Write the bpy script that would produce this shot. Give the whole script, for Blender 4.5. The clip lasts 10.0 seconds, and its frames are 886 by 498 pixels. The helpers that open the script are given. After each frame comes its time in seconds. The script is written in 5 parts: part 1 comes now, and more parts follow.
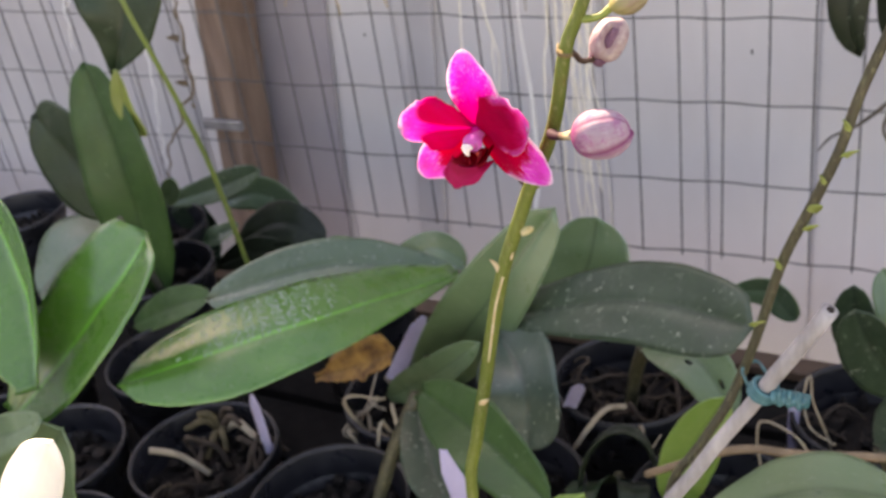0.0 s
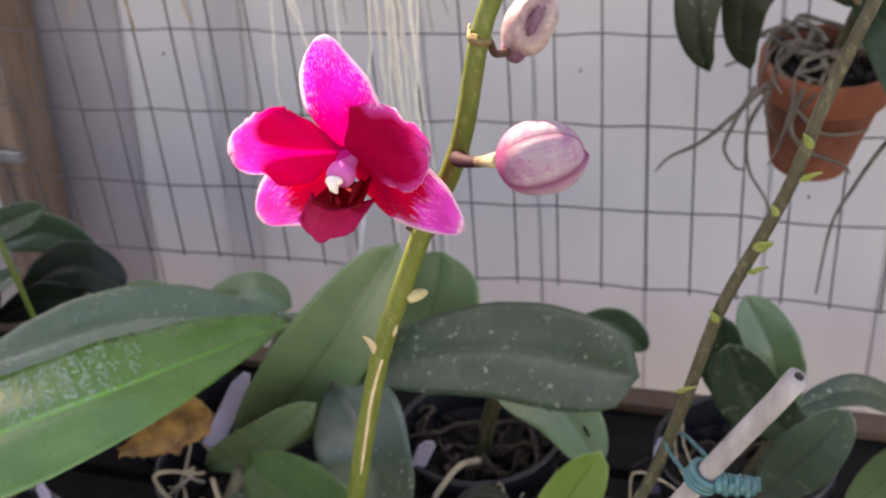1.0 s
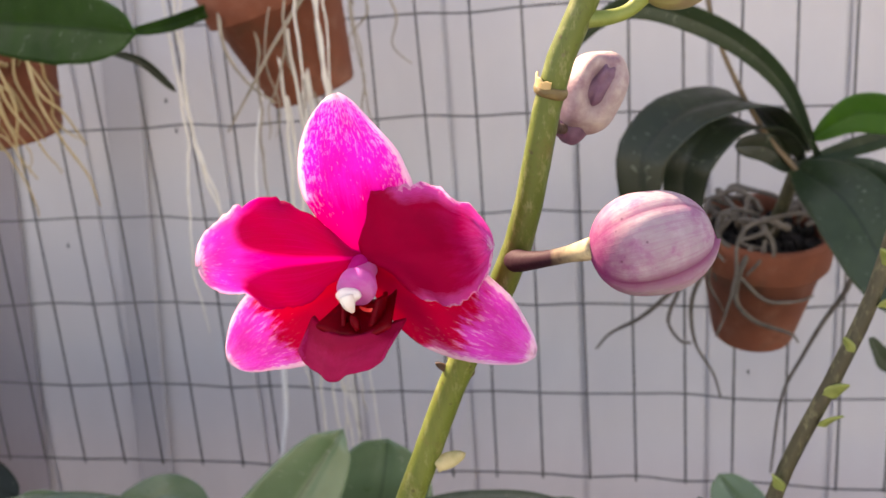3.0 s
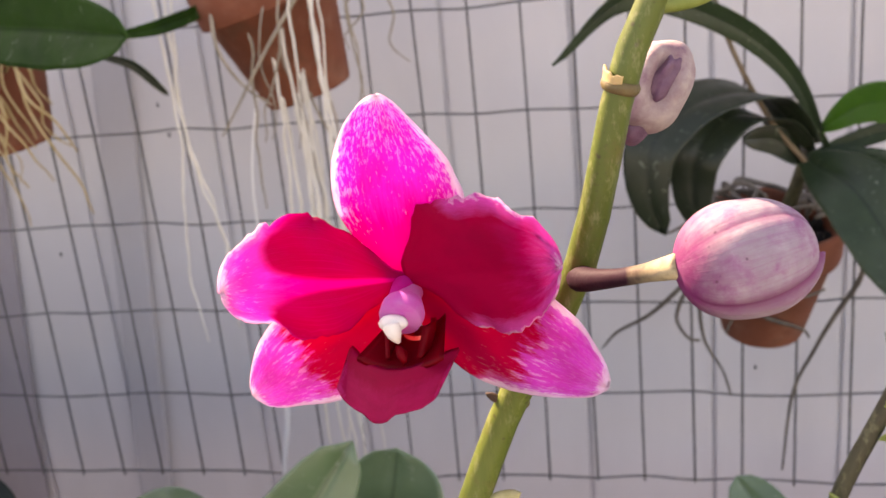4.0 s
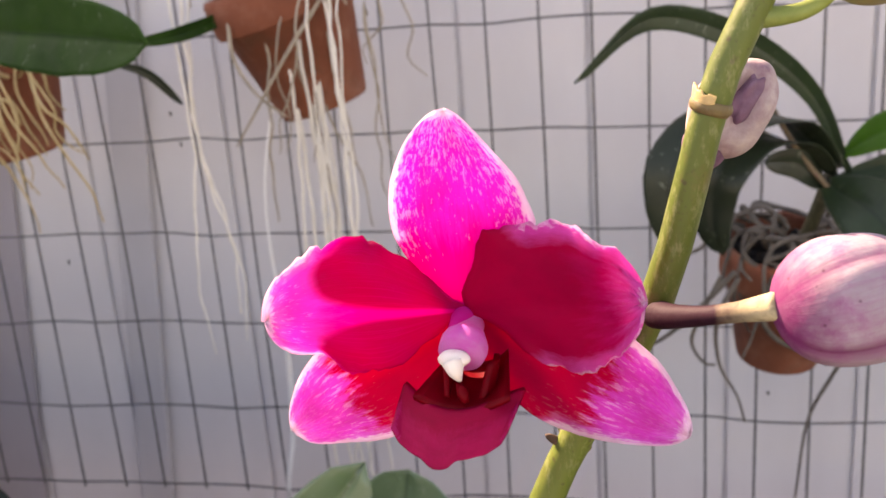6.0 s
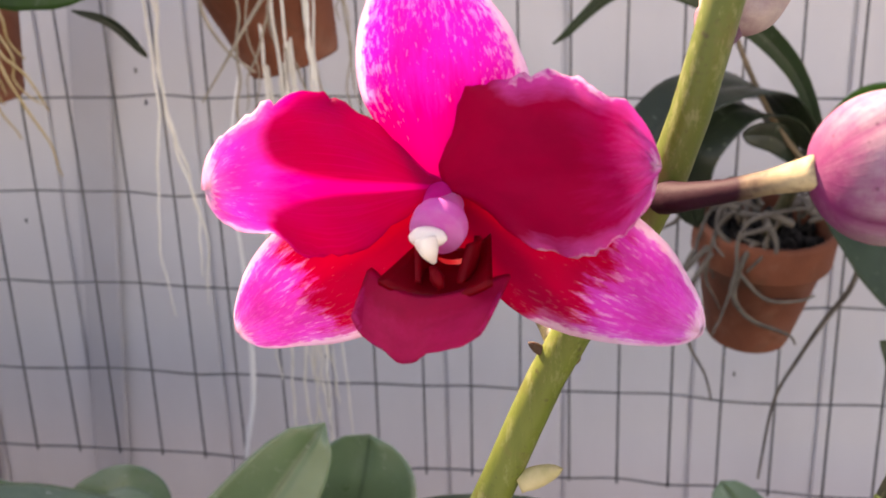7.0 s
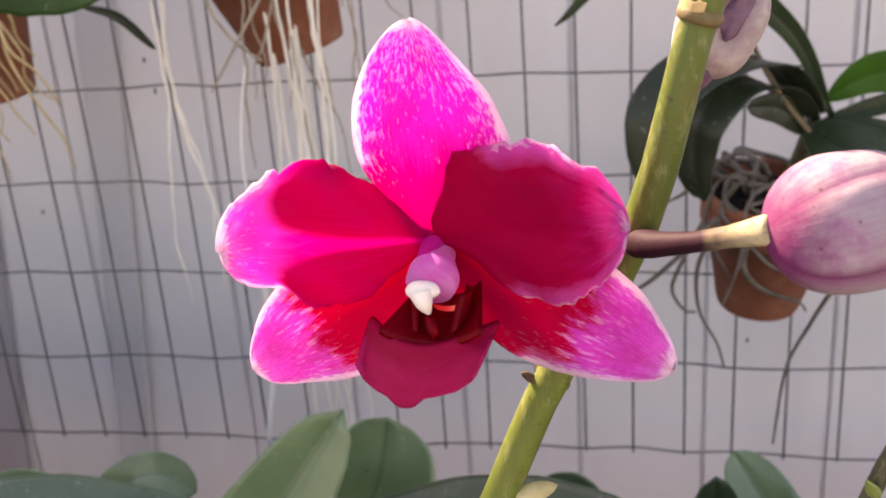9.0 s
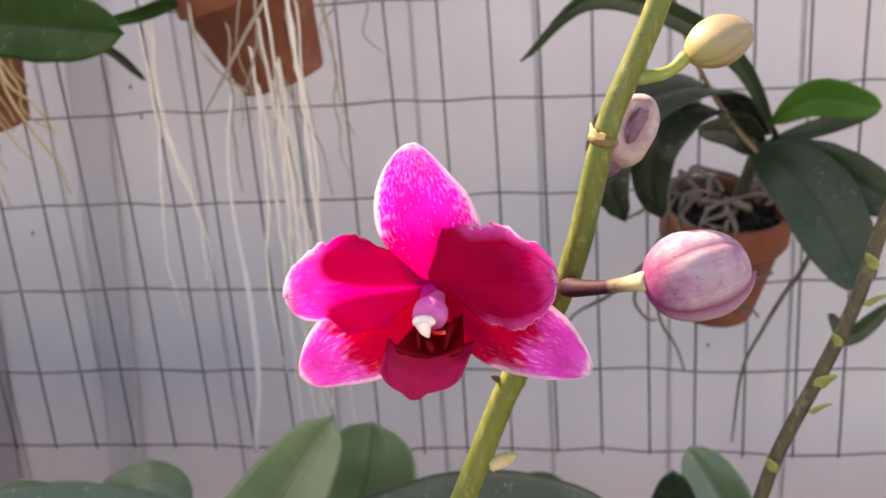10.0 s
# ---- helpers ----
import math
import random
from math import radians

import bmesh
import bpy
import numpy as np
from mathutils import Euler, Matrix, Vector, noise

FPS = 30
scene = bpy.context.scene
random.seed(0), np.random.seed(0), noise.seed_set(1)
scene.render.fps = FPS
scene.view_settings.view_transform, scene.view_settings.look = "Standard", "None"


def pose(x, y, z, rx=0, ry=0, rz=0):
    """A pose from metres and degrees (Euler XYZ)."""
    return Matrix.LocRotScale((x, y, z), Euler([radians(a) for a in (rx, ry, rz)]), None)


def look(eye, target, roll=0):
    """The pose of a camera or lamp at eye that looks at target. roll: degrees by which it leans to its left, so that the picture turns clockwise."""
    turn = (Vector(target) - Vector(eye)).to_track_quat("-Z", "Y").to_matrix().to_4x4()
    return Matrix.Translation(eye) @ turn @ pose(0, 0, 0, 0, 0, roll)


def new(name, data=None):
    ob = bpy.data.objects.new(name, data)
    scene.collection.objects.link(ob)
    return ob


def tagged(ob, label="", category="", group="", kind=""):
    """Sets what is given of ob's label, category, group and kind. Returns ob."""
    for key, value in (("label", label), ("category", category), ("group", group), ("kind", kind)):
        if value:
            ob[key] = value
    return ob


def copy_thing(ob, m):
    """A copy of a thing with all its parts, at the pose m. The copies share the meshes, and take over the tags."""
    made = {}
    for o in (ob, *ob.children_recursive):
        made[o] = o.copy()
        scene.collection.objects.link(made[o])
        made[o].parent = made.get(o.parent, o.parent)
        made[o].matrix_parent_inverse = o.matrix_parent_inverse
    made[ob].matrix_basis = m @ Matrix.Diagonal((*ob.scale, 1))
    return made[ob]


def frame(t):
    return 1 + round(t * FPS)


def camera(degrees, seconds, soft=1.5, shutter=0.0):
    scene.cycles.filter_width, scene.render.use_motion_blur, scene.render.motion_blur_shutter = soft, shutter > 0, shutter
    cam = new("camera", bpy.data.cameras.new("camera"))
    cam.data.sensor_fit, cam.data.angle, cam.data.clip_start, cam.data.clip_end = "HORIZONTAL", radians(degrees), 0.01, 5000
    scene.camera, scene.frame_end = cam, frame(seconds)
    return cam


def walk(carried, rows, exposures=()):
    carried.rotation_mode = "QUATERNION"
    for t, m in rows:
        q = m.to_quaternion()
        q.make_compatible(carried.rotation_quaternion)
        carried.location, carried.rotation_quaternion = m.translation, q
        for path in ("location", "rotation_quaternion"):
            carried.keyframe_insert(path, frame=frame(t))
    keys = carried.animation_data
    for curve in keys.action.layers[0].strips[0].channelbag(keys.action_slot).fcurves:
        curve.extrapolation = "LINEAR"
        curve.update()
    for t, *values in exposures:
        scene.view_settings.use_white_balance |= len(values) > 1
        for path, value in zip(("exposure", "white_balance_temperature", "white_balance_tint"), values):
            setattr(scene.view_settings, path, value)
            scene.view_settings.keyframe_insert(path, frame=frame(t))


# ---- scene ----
cam = camera(47.5, 10.0)
STOPS, KELVIN, TINT = 1.90, 9750.0, 28.0
PATH = [
    (0, (0.714, -1.078, 1.663), (-0.201, 0.409, 0.687), -9.2),
    (0.5, (0.682, -1.031, 1.648), (-0.106, 0.528, 0.674), -8.6),
    (1, (0.657, -1.001, 1.625), (0.084, 0.649, 0.651), -5.3),
    (1.5, (0.633, -0.979, 1.612), (0.165, 0.714, 0.655), -5.0),
    (1.8, (0.6305, -0.972, 1.6088), (0.1565, 0.751, 0.711), -5.6),
    (2, (0.629, -0.968, 1.607), (0.155, 0.792, 0.784), -5.5),
    (2.5, (0.619, -0.968, 1.595), (0.217, 0.875, 0.932), -2.4),
    (2.7, (0.619, -0.966, 1.592), (0.206, 0.886, 0.96), -3.4),
    (4, (0.606, -0.945, 1.587), (0.215, 0.911, 0.952), -5.6),
    (4.5, (0.602, -0.937, 1.587), (0.212, 0.914, 0.94), -6.0),
    (5, (0.602, -0.932, 1.591), (0.176, 0.891, 0.887), -7.0),
    (6.3, (0.591, -0.936, 1.5795), (0.248, 0.942, 0.983), -2.4),
    (6.5, (0.588, -0.927, 1.572), (0.294, 0.957, 0.97), -1.6),
    (7, (0.592, -0.922, 1.568), (0.256, 0.942, 0.924), -1.9),
    (7.5, (0.593, -0.919, 1.57), (0.253, 0.938, 0.909), -2.2),
    (8, (0.597, -0.923, 1.575), (0.218, 0.92, 0.897), -3.5),
    (8.5, (0.597, -0.925, 1.578), (0.23, 0.919, 0.896), -3.9),
    (9, (0.596, -0.928, 1.58), (0.233, 0.91, 0.88), -4.2),
    (9.5, (0.596, -0.939, 1.598), (0.257, 0.886, 0.854), -5.2),
    (10, (0.603, -0.979, 1.606), (0.293, 0.873, 0.919), -4.5),
]
walk(cam, [(t, look(eye, target, roll)) for t, eye, target, roll in PATH], exposures=[(0.0, STOPS + 0.20, KELVIN, TINT), (1.5, STOPS + 0.12, KELVIN, TINT), (2.7, STOPS + 0.06, KELVIN, TINT), (4.0, STOPS + 0.03, KELVIN + 200, TINT + 4), (10.0, STOPS + 0.03, KELVIN + 200, TINT + 4)])
cam.data.dof.use_dof = True
cam.data.dof.focus_distance = 0.14
cam.data.dof.aperture_fstop = 60.0

# ---- light ----
SUN_TURN, SUN_RISE = 56.0, 39.0      # degrees: from behind the wall, far to its left
to_sun = Vector((-math.sin(radians(SUN_TURN)) * math.cos(radians(SUN_RISE)), math.cos(radians(SUN_TURN)) * math.cos(radians(SUN_RISE)), math.sin(radians(SUN_RISE))))
world = bpy.data.worlds.new("sky")
scene.world = world
world.use_nodes = True
wn = world.node_tree.nodes
sky = wn.new("ShaderNodeTexSky")
sky.sky_type, sky.sun_disc = "NISHITA", False
sky.sun_elevation, sky.sun_rotation = radians(SUN_RISE), radians(-SUN_TURN)
world.node_tree.links.new(sky.outputs[0], wn["Background"].inputs[0])
wn["Background"].inputs[1].default_value = 0.15
sun = new("sun", bpy.data.lights.new("sun", "SUN"))
sun.data.energy, sun.data.angle, sun.data.color = 5.0, radians(0.5), (1.0, 0.95, 0.87)
sun.matrix_world = look(to_sun * 20, (0, 0, 0))


# ---- materials ----
class Nodes:
    """Short hand for building one material."""

    def __init__(self, name):
        self.m = bpy.data.materials.new(name)
        self.m.use_nodes = True
        self.t = self.m.node_tree
        self.p = self.t.nodes["Principled BSDF"]
        self.out = self.t.nodes["Material Output"]

    def node(self, kind, links=(), **values):
        n = self.t.nodes.new(kind)
        for k, v in values.items():
            n.inputs[k].default_value = v
        for k, v in links:
            self.t.links.new(v, n.inputs[k])
        return n

    def link(self, a, b):
        self.t.links.new(a, b)

    def coords(self, which="Object"):
        return self.node("ShaderNodeTexCoord").outputs[which]

    def noise(self, scale, detail=3.0, rough=0.55, at=None, stretch=None):
        at = at or self.coords()
        if stretch:
            mp = self.node("ShaderNodeMapping", [("Vector", at)])
            mp.inputs["Scale"].default_value = stretch
            at = mp.outputs[0]
        return self.node("ShaderNodeTexNoise", [("Vector", at)], Scale=scale, Detail=detail, Roughness=rough).outputs["Fac"]

    def ramp(self, fac, stops):
        n = self.node("ShaderNodeValToRGB", [("Fac", fac)])
        e = n.color_ramp.elements
        while len(e) < len(stops):
            e.new(0.5)
        for el, (pos, col) in zip(e, stops):
            el.position = pos
            el.color = (col, col, col, 1) if isinstance(col, (int, float)) else (*col, 1)
        return n.outputs["Color"]

    def mix(self, fac, a, b, how="MIX"):
        n = self.t.nodes.new("ShaderNodeMix")
        n.data_type, n.blend_type = "RGBA", how
        for i, v in ((0, fac), (6, a), (7, b)):
            if hasattr(v, "is_linked"):
                self.link(v, n.inputs[i])
            elif isinstance(v, (int, float)):
                n.inputs[i].default_value = v if i == 0 else (v, v, v, 1)
            else:
                n.inputs[i].default_value = (*v, 1)
        return n.outputs[2]

    def math(self, how, a, b=0.0):
        n = self.t.nodes.new("ShaderNodeMath")
        n.operation = how
        for i, v in ((0, a), (1, b)):
            if hasattr(v, "is_linked"):
                self.link(v, n.inputs[i])
            else:
                n.inputs[i].default_value = v
        return n.outputs[0]

    def bump(self, height, strength=0.3, distance=0.001):
        b = self.node("ShaderNodeBump", [("Height", height)], Strength=strength, Distance=distance)
        self.link(b.outputs[0], self.p.inputs["Normal"])
        return b.outputs[0]

    def colour(self, c):
        if hasattr(c, "is_linked"):
            self.link(c, self.p.inputs["Base Color"])
        else:
            self.p.inputs["Base Color"].default_value = (*c, 1)

    def rough(self, r):
        if hasattr(r, "is_linked"):
            self.link(r, self.p.inputs["Roughness"])
        else:
            self.p.inputs["Roughness"].default_value = r

    def shine(self, colour, amount):
        """Lets light shine through a thin leaf or petal."""
        tr = self.node("ShaderNodeBsdfTranslucent")
        if hasattr(colour, "is_linked"):
            self.link(colour, tr.inputs[0])
        else:
            tr.inputs[0].default_value = (*colour, 1)
        mx = self.node("ShaderNodeMixShader", [(1, self.p.outputs[0]), (2, tr.outputs[0])])
        mx.inputs[0].default_value = amount
        self.link(mx.outputs[0], self.out.inputs[0])


M = {}


def leaf_material(name, dark, light, rough=0.38, glow=0.12, dust=0.25, rib_tone=0.45):
    n = Nodes(name)
    rnd = n.node("ShaderNodeObjectInfo").outputs["Random"]
    big = n.noise(28.0, 3)
    fine = n.noise(420.0, 4, 0.65)
    base = n.mix(n.ramp(big, [(0.3, 0.0), (0.72, 1.0)]), dark, light)
    base = n.mix(n.math("MULTIPLY", rnd, 0.35), base, light)
    uv = n.node("ShaderNodeSeparateXYZ", [("Vector", n.coords("UV"))])
    across = n.math("ABSOLUTE", n.math("SUBTRACT", uv.outputs[0], 0.5))
    rib = n.ramp(across, [(0.0, 1.0), (0.03, 0.0)])
    base = n.mix(n.math("MULTIPLY", rib, 0.55 if rib_tone < 1 else 0.85), base, tuple(rib_tone * c for c in dark))
    rim = n.ramp(across, [(0.485, 0.0), (0.5, 1.0)])
    base = n.mix(n.math("MULTIPLY", rim, 0.5), base, tuple(min(1, 1.9 * c + 0.02) for c in light))
    veins = n.noise(60.0, 2, at=n.coords("UV"), stretch=(3.0, 0.06, 1.0))
    base = n.mix(n.math("MULTIPLY", n.ramp(veins, [(0.4, 0.0), (0.7, 1.0)]), 0.25), base, light)
    marks = n.ramp(n.noise(210.0, 4, 0.72, stretch=(1.0, 1.6, 1.0)), [(0.62, 0.0), (0.665, 1.0)])
    speck = n.math("MULTIPLY", marks, n.ramp(n.noise(38.0, 3), [(0.42, 0.0), (0.56, 1.0)]))
    film = n.math("MULTIPLY", n.ramp(n.noise(110.0, 5, 0.7), [(0.50, 0.0), (0.80, 1.0)]), dust * 0.6)
    base = n.mix(film, base, (0.22, 0.27, 0.22))
    base = n.mix(n.math("MULTIPLY", speck, 0.80 if dust > 0.2 else 0.25), base, (0.45, 0.5, 0.42))
    n.colour(base)
    n.rough(n.ramp(n.noise(70.0, 4), [(0.3, rough - 0.08), (0.75, rough + 0.18)]))
    n.p.inputs["Specular IOR Level"].default_value = 0.5
    n.p.inputs["Coat Weight"].default_value = 0.55
    n.p.inputs["Coat Roughness"].default_value = 0.24
    n.bump(n.mix(0.3, fine, n.noise(90.0, 3)), 0.25, 0.0012)
    n.shine(n.mix(1.0, base, (1.5, 1.9, 0.5), "MULTIPLY"), glow)
    M[name] = n.m


leaf_material("leaf_dark", (0.019, 0.041, 0.021), (0.034, 0.064, 0.034), dust=0.21)
M["leaf_dark"].node_tree.nodes["Principled BSDF"].inputs["Coat Weight"].default_value = 0.05
# near-black greens: shade on undersides and back leaves is in the colour
leaf_material("leaf_shade_black", (0.010, 0.016, 0.009), (0.018, 0.028, 0.014), glow=0.03, dust=0.02)
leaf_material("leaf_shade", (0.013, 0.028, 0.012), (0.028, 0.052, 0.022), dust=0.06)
leaf_material("leaf_deep", (0.018, 0.060, 0.013), (0.040, 0.100, 0.026), rough=0.42, dust=0.05)
leaf_material("leaf_mid", (0.070, 0.136, 0.060), (0.128, 0.205, 0.100), rough=0.34, dust=0.14)
leaf_material("leaf_green", (0.007, 0.028, 0.005), (0.020, 0.064, 0.010), rough=0.48, dust=0.03)
leaf_material("leaf_bright", (0.032, 0.140, 0.014), (0.074, 0.215, 0.036), rough=0.26, glow=0.2, dust=0.08, rib_tone=3.4)
leaf_material("leaf_fresh", (0.030, 0.130, 0.010), (0.060, 0.200, 0.020), rough=0.36, glow=0.35, dust=0.03)
for key in ("leaf_shade_black", "leaf_green", "leaf_shade", "leaf_deep"):
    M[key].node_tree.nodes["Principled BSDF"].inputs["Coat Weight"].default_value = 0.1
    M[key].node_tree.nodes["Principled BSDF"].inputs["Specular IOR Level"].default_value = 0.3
M["leaf_green"].node_tree.nodes["Principled BSDF"].inputs["Coat Weight"].default_value = 0.0
M["leaf_green"].node_tree.nodes["Principled BSDF"].inputs["Specular IOR Level"].default_value = 0.10
M["leaf_bright"].node_tree.nodes["Principled BSDF"].inputs["Coat Weight"].default_value = 0.8
M["leaf_bright"].node_tree.nodes["Principled BSDF"].inputs["Coat Roughness"].default_value = 0.20
leaf_material("leaf_light", (0.14, 0.26, 0.05), (0.24, 0.36, 0.10), glow=0.25, dust=0.1)
leaf_material("leaf_grey", (0.045, 0.095, 0.045), (0.085, 0.145, 0.080), rough=0.33, dust=0.3)
leaf_material("leaf_blue", (0.034, 0.066, 0.044), (0.066, 0.108, 0.078), rough=0.36, dust=0.25)
M["leaf_blue"].node_tree.nodes["Principled BSDF"].inputs["Coat Weight"].default_value = 0.15
leaf_material("leaf_yellow", (0.15, 0.20, 0.04), (0.27, 0.32, 0.08), glow=0.25, dust=0.1)


def simple(name, a, b, scale, rough=0.7, spread=0.15, relief=0.4, depth=0.001, fine=None, metal=0.0, stretch=None, glow=0.0):
    n = Nodes(name)
    f = n.noise(scale, 5, 0.6, stretch=stretch)
    c = n.mix(n.ramp(f, [(0.32, 0.0), (0.7, 1.0)]), a, b)
    c = n.mix(n.math("MULTIPLY", n.node("ShaderNodeObjectInfo").outputs["Random"], 0.3), c, a)
    n.colour(c)
    n.rough(n.ramp(n.noise(scale * 2.7, 4), [(0.3, max(0.05, rough - spread)), (0.7, min(1, rough + spread))]))
    n.p.inputs["Metallic"].default_value = metal
    n.bump(n.noise(fine or scale * 6, 5, 0.65, stretch=stretch), relief, depth)
    if glow:
        n.shine(c, glow)
    M[name] = n.m
    return n


simple("panel_paint", (0.595, 0.575, 0.575), (0.695, 0.675, 0.67), 7.0, 0.5, 0.15, 0.12, 0.002, 60.0, stretch=(1, 1, 0.35))
simple("panel_dark", (0.34, 0.31, 0.33), (0.44, 0.405, 0.425), 9.0, 0.55, 0.15, 0.15, 0.002, 60.0, stretch=(1, 1, 0.3))
simple("panel_grey", (0.40, 0.395, 0.405), (0.52, 0.51, 0.52), 7.0, 0.5, 0.15, 0.12, 0.002, 60.0, stretch=(1, 1, 0.35))
simple("old_stem", (0.06, 0.05, 0.022), (0.17, 0.13, 0.065), 90.0, 0.75, 0.1, 0.6, 0.0008, 400.0)
simple("groove", (0.54, 0.53, 0.54), (0.63, 0.62, 0.63), 14.0, 0.7)
simple("wire", (0.10, 0.098, 0.10), (0.17, 0.165, 0.165), 60.0, 0.55, 0.2, 0.5, 0.0006, metal=0.3)
simple("post_wood", (0.16, 0.10, 0.073), (0.40, 0.28, 0.21), 30.0, 0.8, 0.1, 0.8, 0.003, 120.0, stretch=(1, 1, 0.10))
# near-black: the shade in the gaps between pots is put into the wood
simple("bench_wood_shaded", (0.005, 0.0045, 0.004), (0.012, 0.010, 0.009), 22.0, 0.85, 0.1, 0.6, 0.002, 120.0, stretch=(0.12, 1, 1))
simple("rail_wood", (0.06, 0.036, 0.024), (0.16, 0.098, 0.064), 22.0, 0.8, 0.1, 0.6, 0.002, 120.0, stretch=(0.12, 1, 1))
simple("black_plastic", (0.008, 0.0085, 0.011), (0.024, 0.025, 0.032), 24.0, 0.36, 0.16, 0.25, 0.0008, 160.0)
M["black_plastic"].node_tree.nodes["Principled BSDF"].inputs["Specular IOR Level"].default_value = 0.45
M["bench_wood_shaded"].node_tree.nodes["Principled BSDF"].inputs["Specular IOR Level"].default_value = 0.2
# bark darkened further for the shade inside the pots
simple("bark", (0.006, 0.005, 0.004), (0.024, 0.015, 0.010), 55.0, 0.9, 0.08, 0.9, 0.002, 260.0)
simple("root_brown", (0.022, 0.014, 0.009), (0.075, 0.052, 0.034), 60.0, 0.8, 0.1, 0.6, 0.0008, 400.0)
simple("root_dry", (0.24, 0.20, 0.145), (0.46, 0.39, 0.29), 60.0, 0.75, 0.1, 0.5, 0.0006, 500.0)
simple("root_pale", (0.70, 0.66, 0.56), (0.88, 0.84, 0.75), 60.0, 0.7, 0.1, 0.5, 0.0006, 500.0)
# opaque pale drops: the sparkle of clear dew is put into the colour
simple("dew", (0.16, 0.27, 0.16), (0.33, 0.45, 0.33), 300.0, 0.12, 0.05, 0.1, 0.0002)
# sun glare on one leaf, put into an even white colour
simple("leaf_glare_white", (0.78, 0.78, 0.72), (0.86, 0.86, 0.80), 60.0, 0.5, 0.1, 0.2, 0.0005, glow=0.4)
simple("root_grey", (0.07, 0.058, 0.046), (0.21, 0.18, 0.145), 50.0, 0.8, 0.1, 0.6, 0.0008, 400.0)
simple("root_white", (0.82, 0.82, 0.80), (0.90, 0.90, 0.88), 50.0, 0.6, 0.1, 0.3, 0.0005, 400.0)
simple("root_tan", (0.42, 0.30, 0.13), (0.58, 0.45, 0.24), 60.0, 0.75, 0.1, 0.5, 0.0006, 500.0)
simple("dead_leaf", (0.10, 0.045, 0.016), (0.52, 0.29, 0.075), 70.0, 0.7, 0.1, 0.7, 0.0015, 200.0, glow=0.25)
simple("tag_plastic", (0.42, 0.39, 0.56), (0.56, 0.53, 0.70), 30.0, 0.4, 0.1, 0.1, 0.0004, glow=0.2)
simple("cane_wood", (0.15, 0.145, 0.142), (0.43, 0.42, 0.415), 70.0, 0.8, 0.1, 0.7, 0.0008, 300.0, stretch=(1, 1, 0.3))
simple("cane_hole", (0.01, 0.008, 0.006), (0.03, 0.02, 0.015), 70.0, 0.9)
simple("teal_tie", (0.012, 0.085, 0.095), (0.05, 0.19, 0.20), 80.0, 0.45, 0.1, 0.3, 0.0006, 300.0)
simple("scale_pale", (0.50, 0.46, 0.22), (0.72, 0.64, 0.38), 300.0, 0.6, 0.1, 0.3, 0.0003, glow=0.3)
simple("scale_green", (0.22, 0.29, 0.07), (0.38, 0.44, 0.14), 260.0, 0.5, 0.1, 0.3, 0.0003, glow=0.35)
simple("scale_dry", (0.50, 0.38, 0.20), (0.80, 0.68, 0.45), 380.0, 0.7, 0.1, 0.5, 0.0003, glow=0.2)
simple("twig", (0.12, 0.085, 0.05), (0.25, 0.18, 0.11), 50.0, 0.8, 0.1, 0.5, 0.001, 300.0)
simple("concrete", (0.17, 0.166, 0.16), (0.27, 0.264, 0.255), 2.5, 0.9, 0.05, 0.5, 0.004, 40.0)
simple("metal_strap", (0.30, 0.30, 0.31), (0.48, 0.48, 0.50), 40.0, 0.45, 0.15, 0.3, 0.0005, metal=0.8)
simple("stem_spot", (0.05, 0.025, 0.015), (0.10, 0.05, 0.03), 300.0, 0.7)


def terracotta():
    n = Nodes("terracotta")
    c = n.mix(n.ramp(n.noise(16.0, 4), [(0.3, 0.0), (0.7, 1.0)]), (0.175, 0.046, 0.020), (0.29, 0.086, 0.042))
    lime = n.math("MULTIPLY", n.ramp(n.noise(34.0, 6, 0.7), [(0.5, 0.0), (0.72, 1.0)]), 0.28)
    c = n.mix(lime, c, (0.40, 0.23, 0.16))
    c = n.mix(n.math("MULTIPLY", n.ramp(n.noise(25.0, 4, 0.6), [(0.56, 0.0), (0.7, 1.0)]), 0.45), c, (0.09, 0.055, 0.03))
    n.colour(c)
    n.rough(0.85)
    n.bump(n.noise(240.0, 5, 0.7), 0.5, 0.001)
    M["terracotta"] = n.m


terracotta()


def stem_material(name, low, high, flush):
    n = Nodes(name)
    c = n.mix(n.ramp(n.noise(60.0, 3, stretch=(1, 1, 0.25)), [(0.3, 0.0), (0.7, 1.0)]), low, high)
    c = n.mix(n.math("MULTIPLY", n.ramp(n.noise(160.0, 4, 0.7), [(0.55, 0.0), (0.72, 1.0)]), 0.5), c, flush)
    c = n.mix(n.math("MULTIPLY", n.ramp(n.noise(900.0, 3, 0.6, stretch=(1, 1, 0.12)), [(0.42, 0.0), (0.66, 1.0)]), 0.45), c, low)
    spots = n.node("ShaderNodeTexVoronoi", [("Vector", n.coords())], Scale=420.0)
    c = n.mix(n.math("MULTIPLY", n.ramp(spots.outputs["Distance"], [(0.08, 1.0), (0.17, 0.0)]), 0.6), c, (0.06, 0.035, 0.02))
    c = n.mix(n.math("MULTIPLY", n.ramp(n.noise(520.0, 5, 0.75, stretch=(1, 1, 0.4)), [(0.52, 0.0), (0.66, 1.0)]), 0.30), c, (0.42, 0.42, 0.22))
    c = n.mix(n.math("MULTIPLY", n.ramp(n.noise(1500.0, 3, 0.7), [(0.60, 0.0), (0.70, 1.0)]), 0.45), c, (0.07, 0.05, 0.02))
    n.colour(c)
    n.rough(0.45)
    n.bump(n.noise(700.0, 4), 0.2, 0.0003)
    n.shine(c, 0.15)
    M[name] = n.m


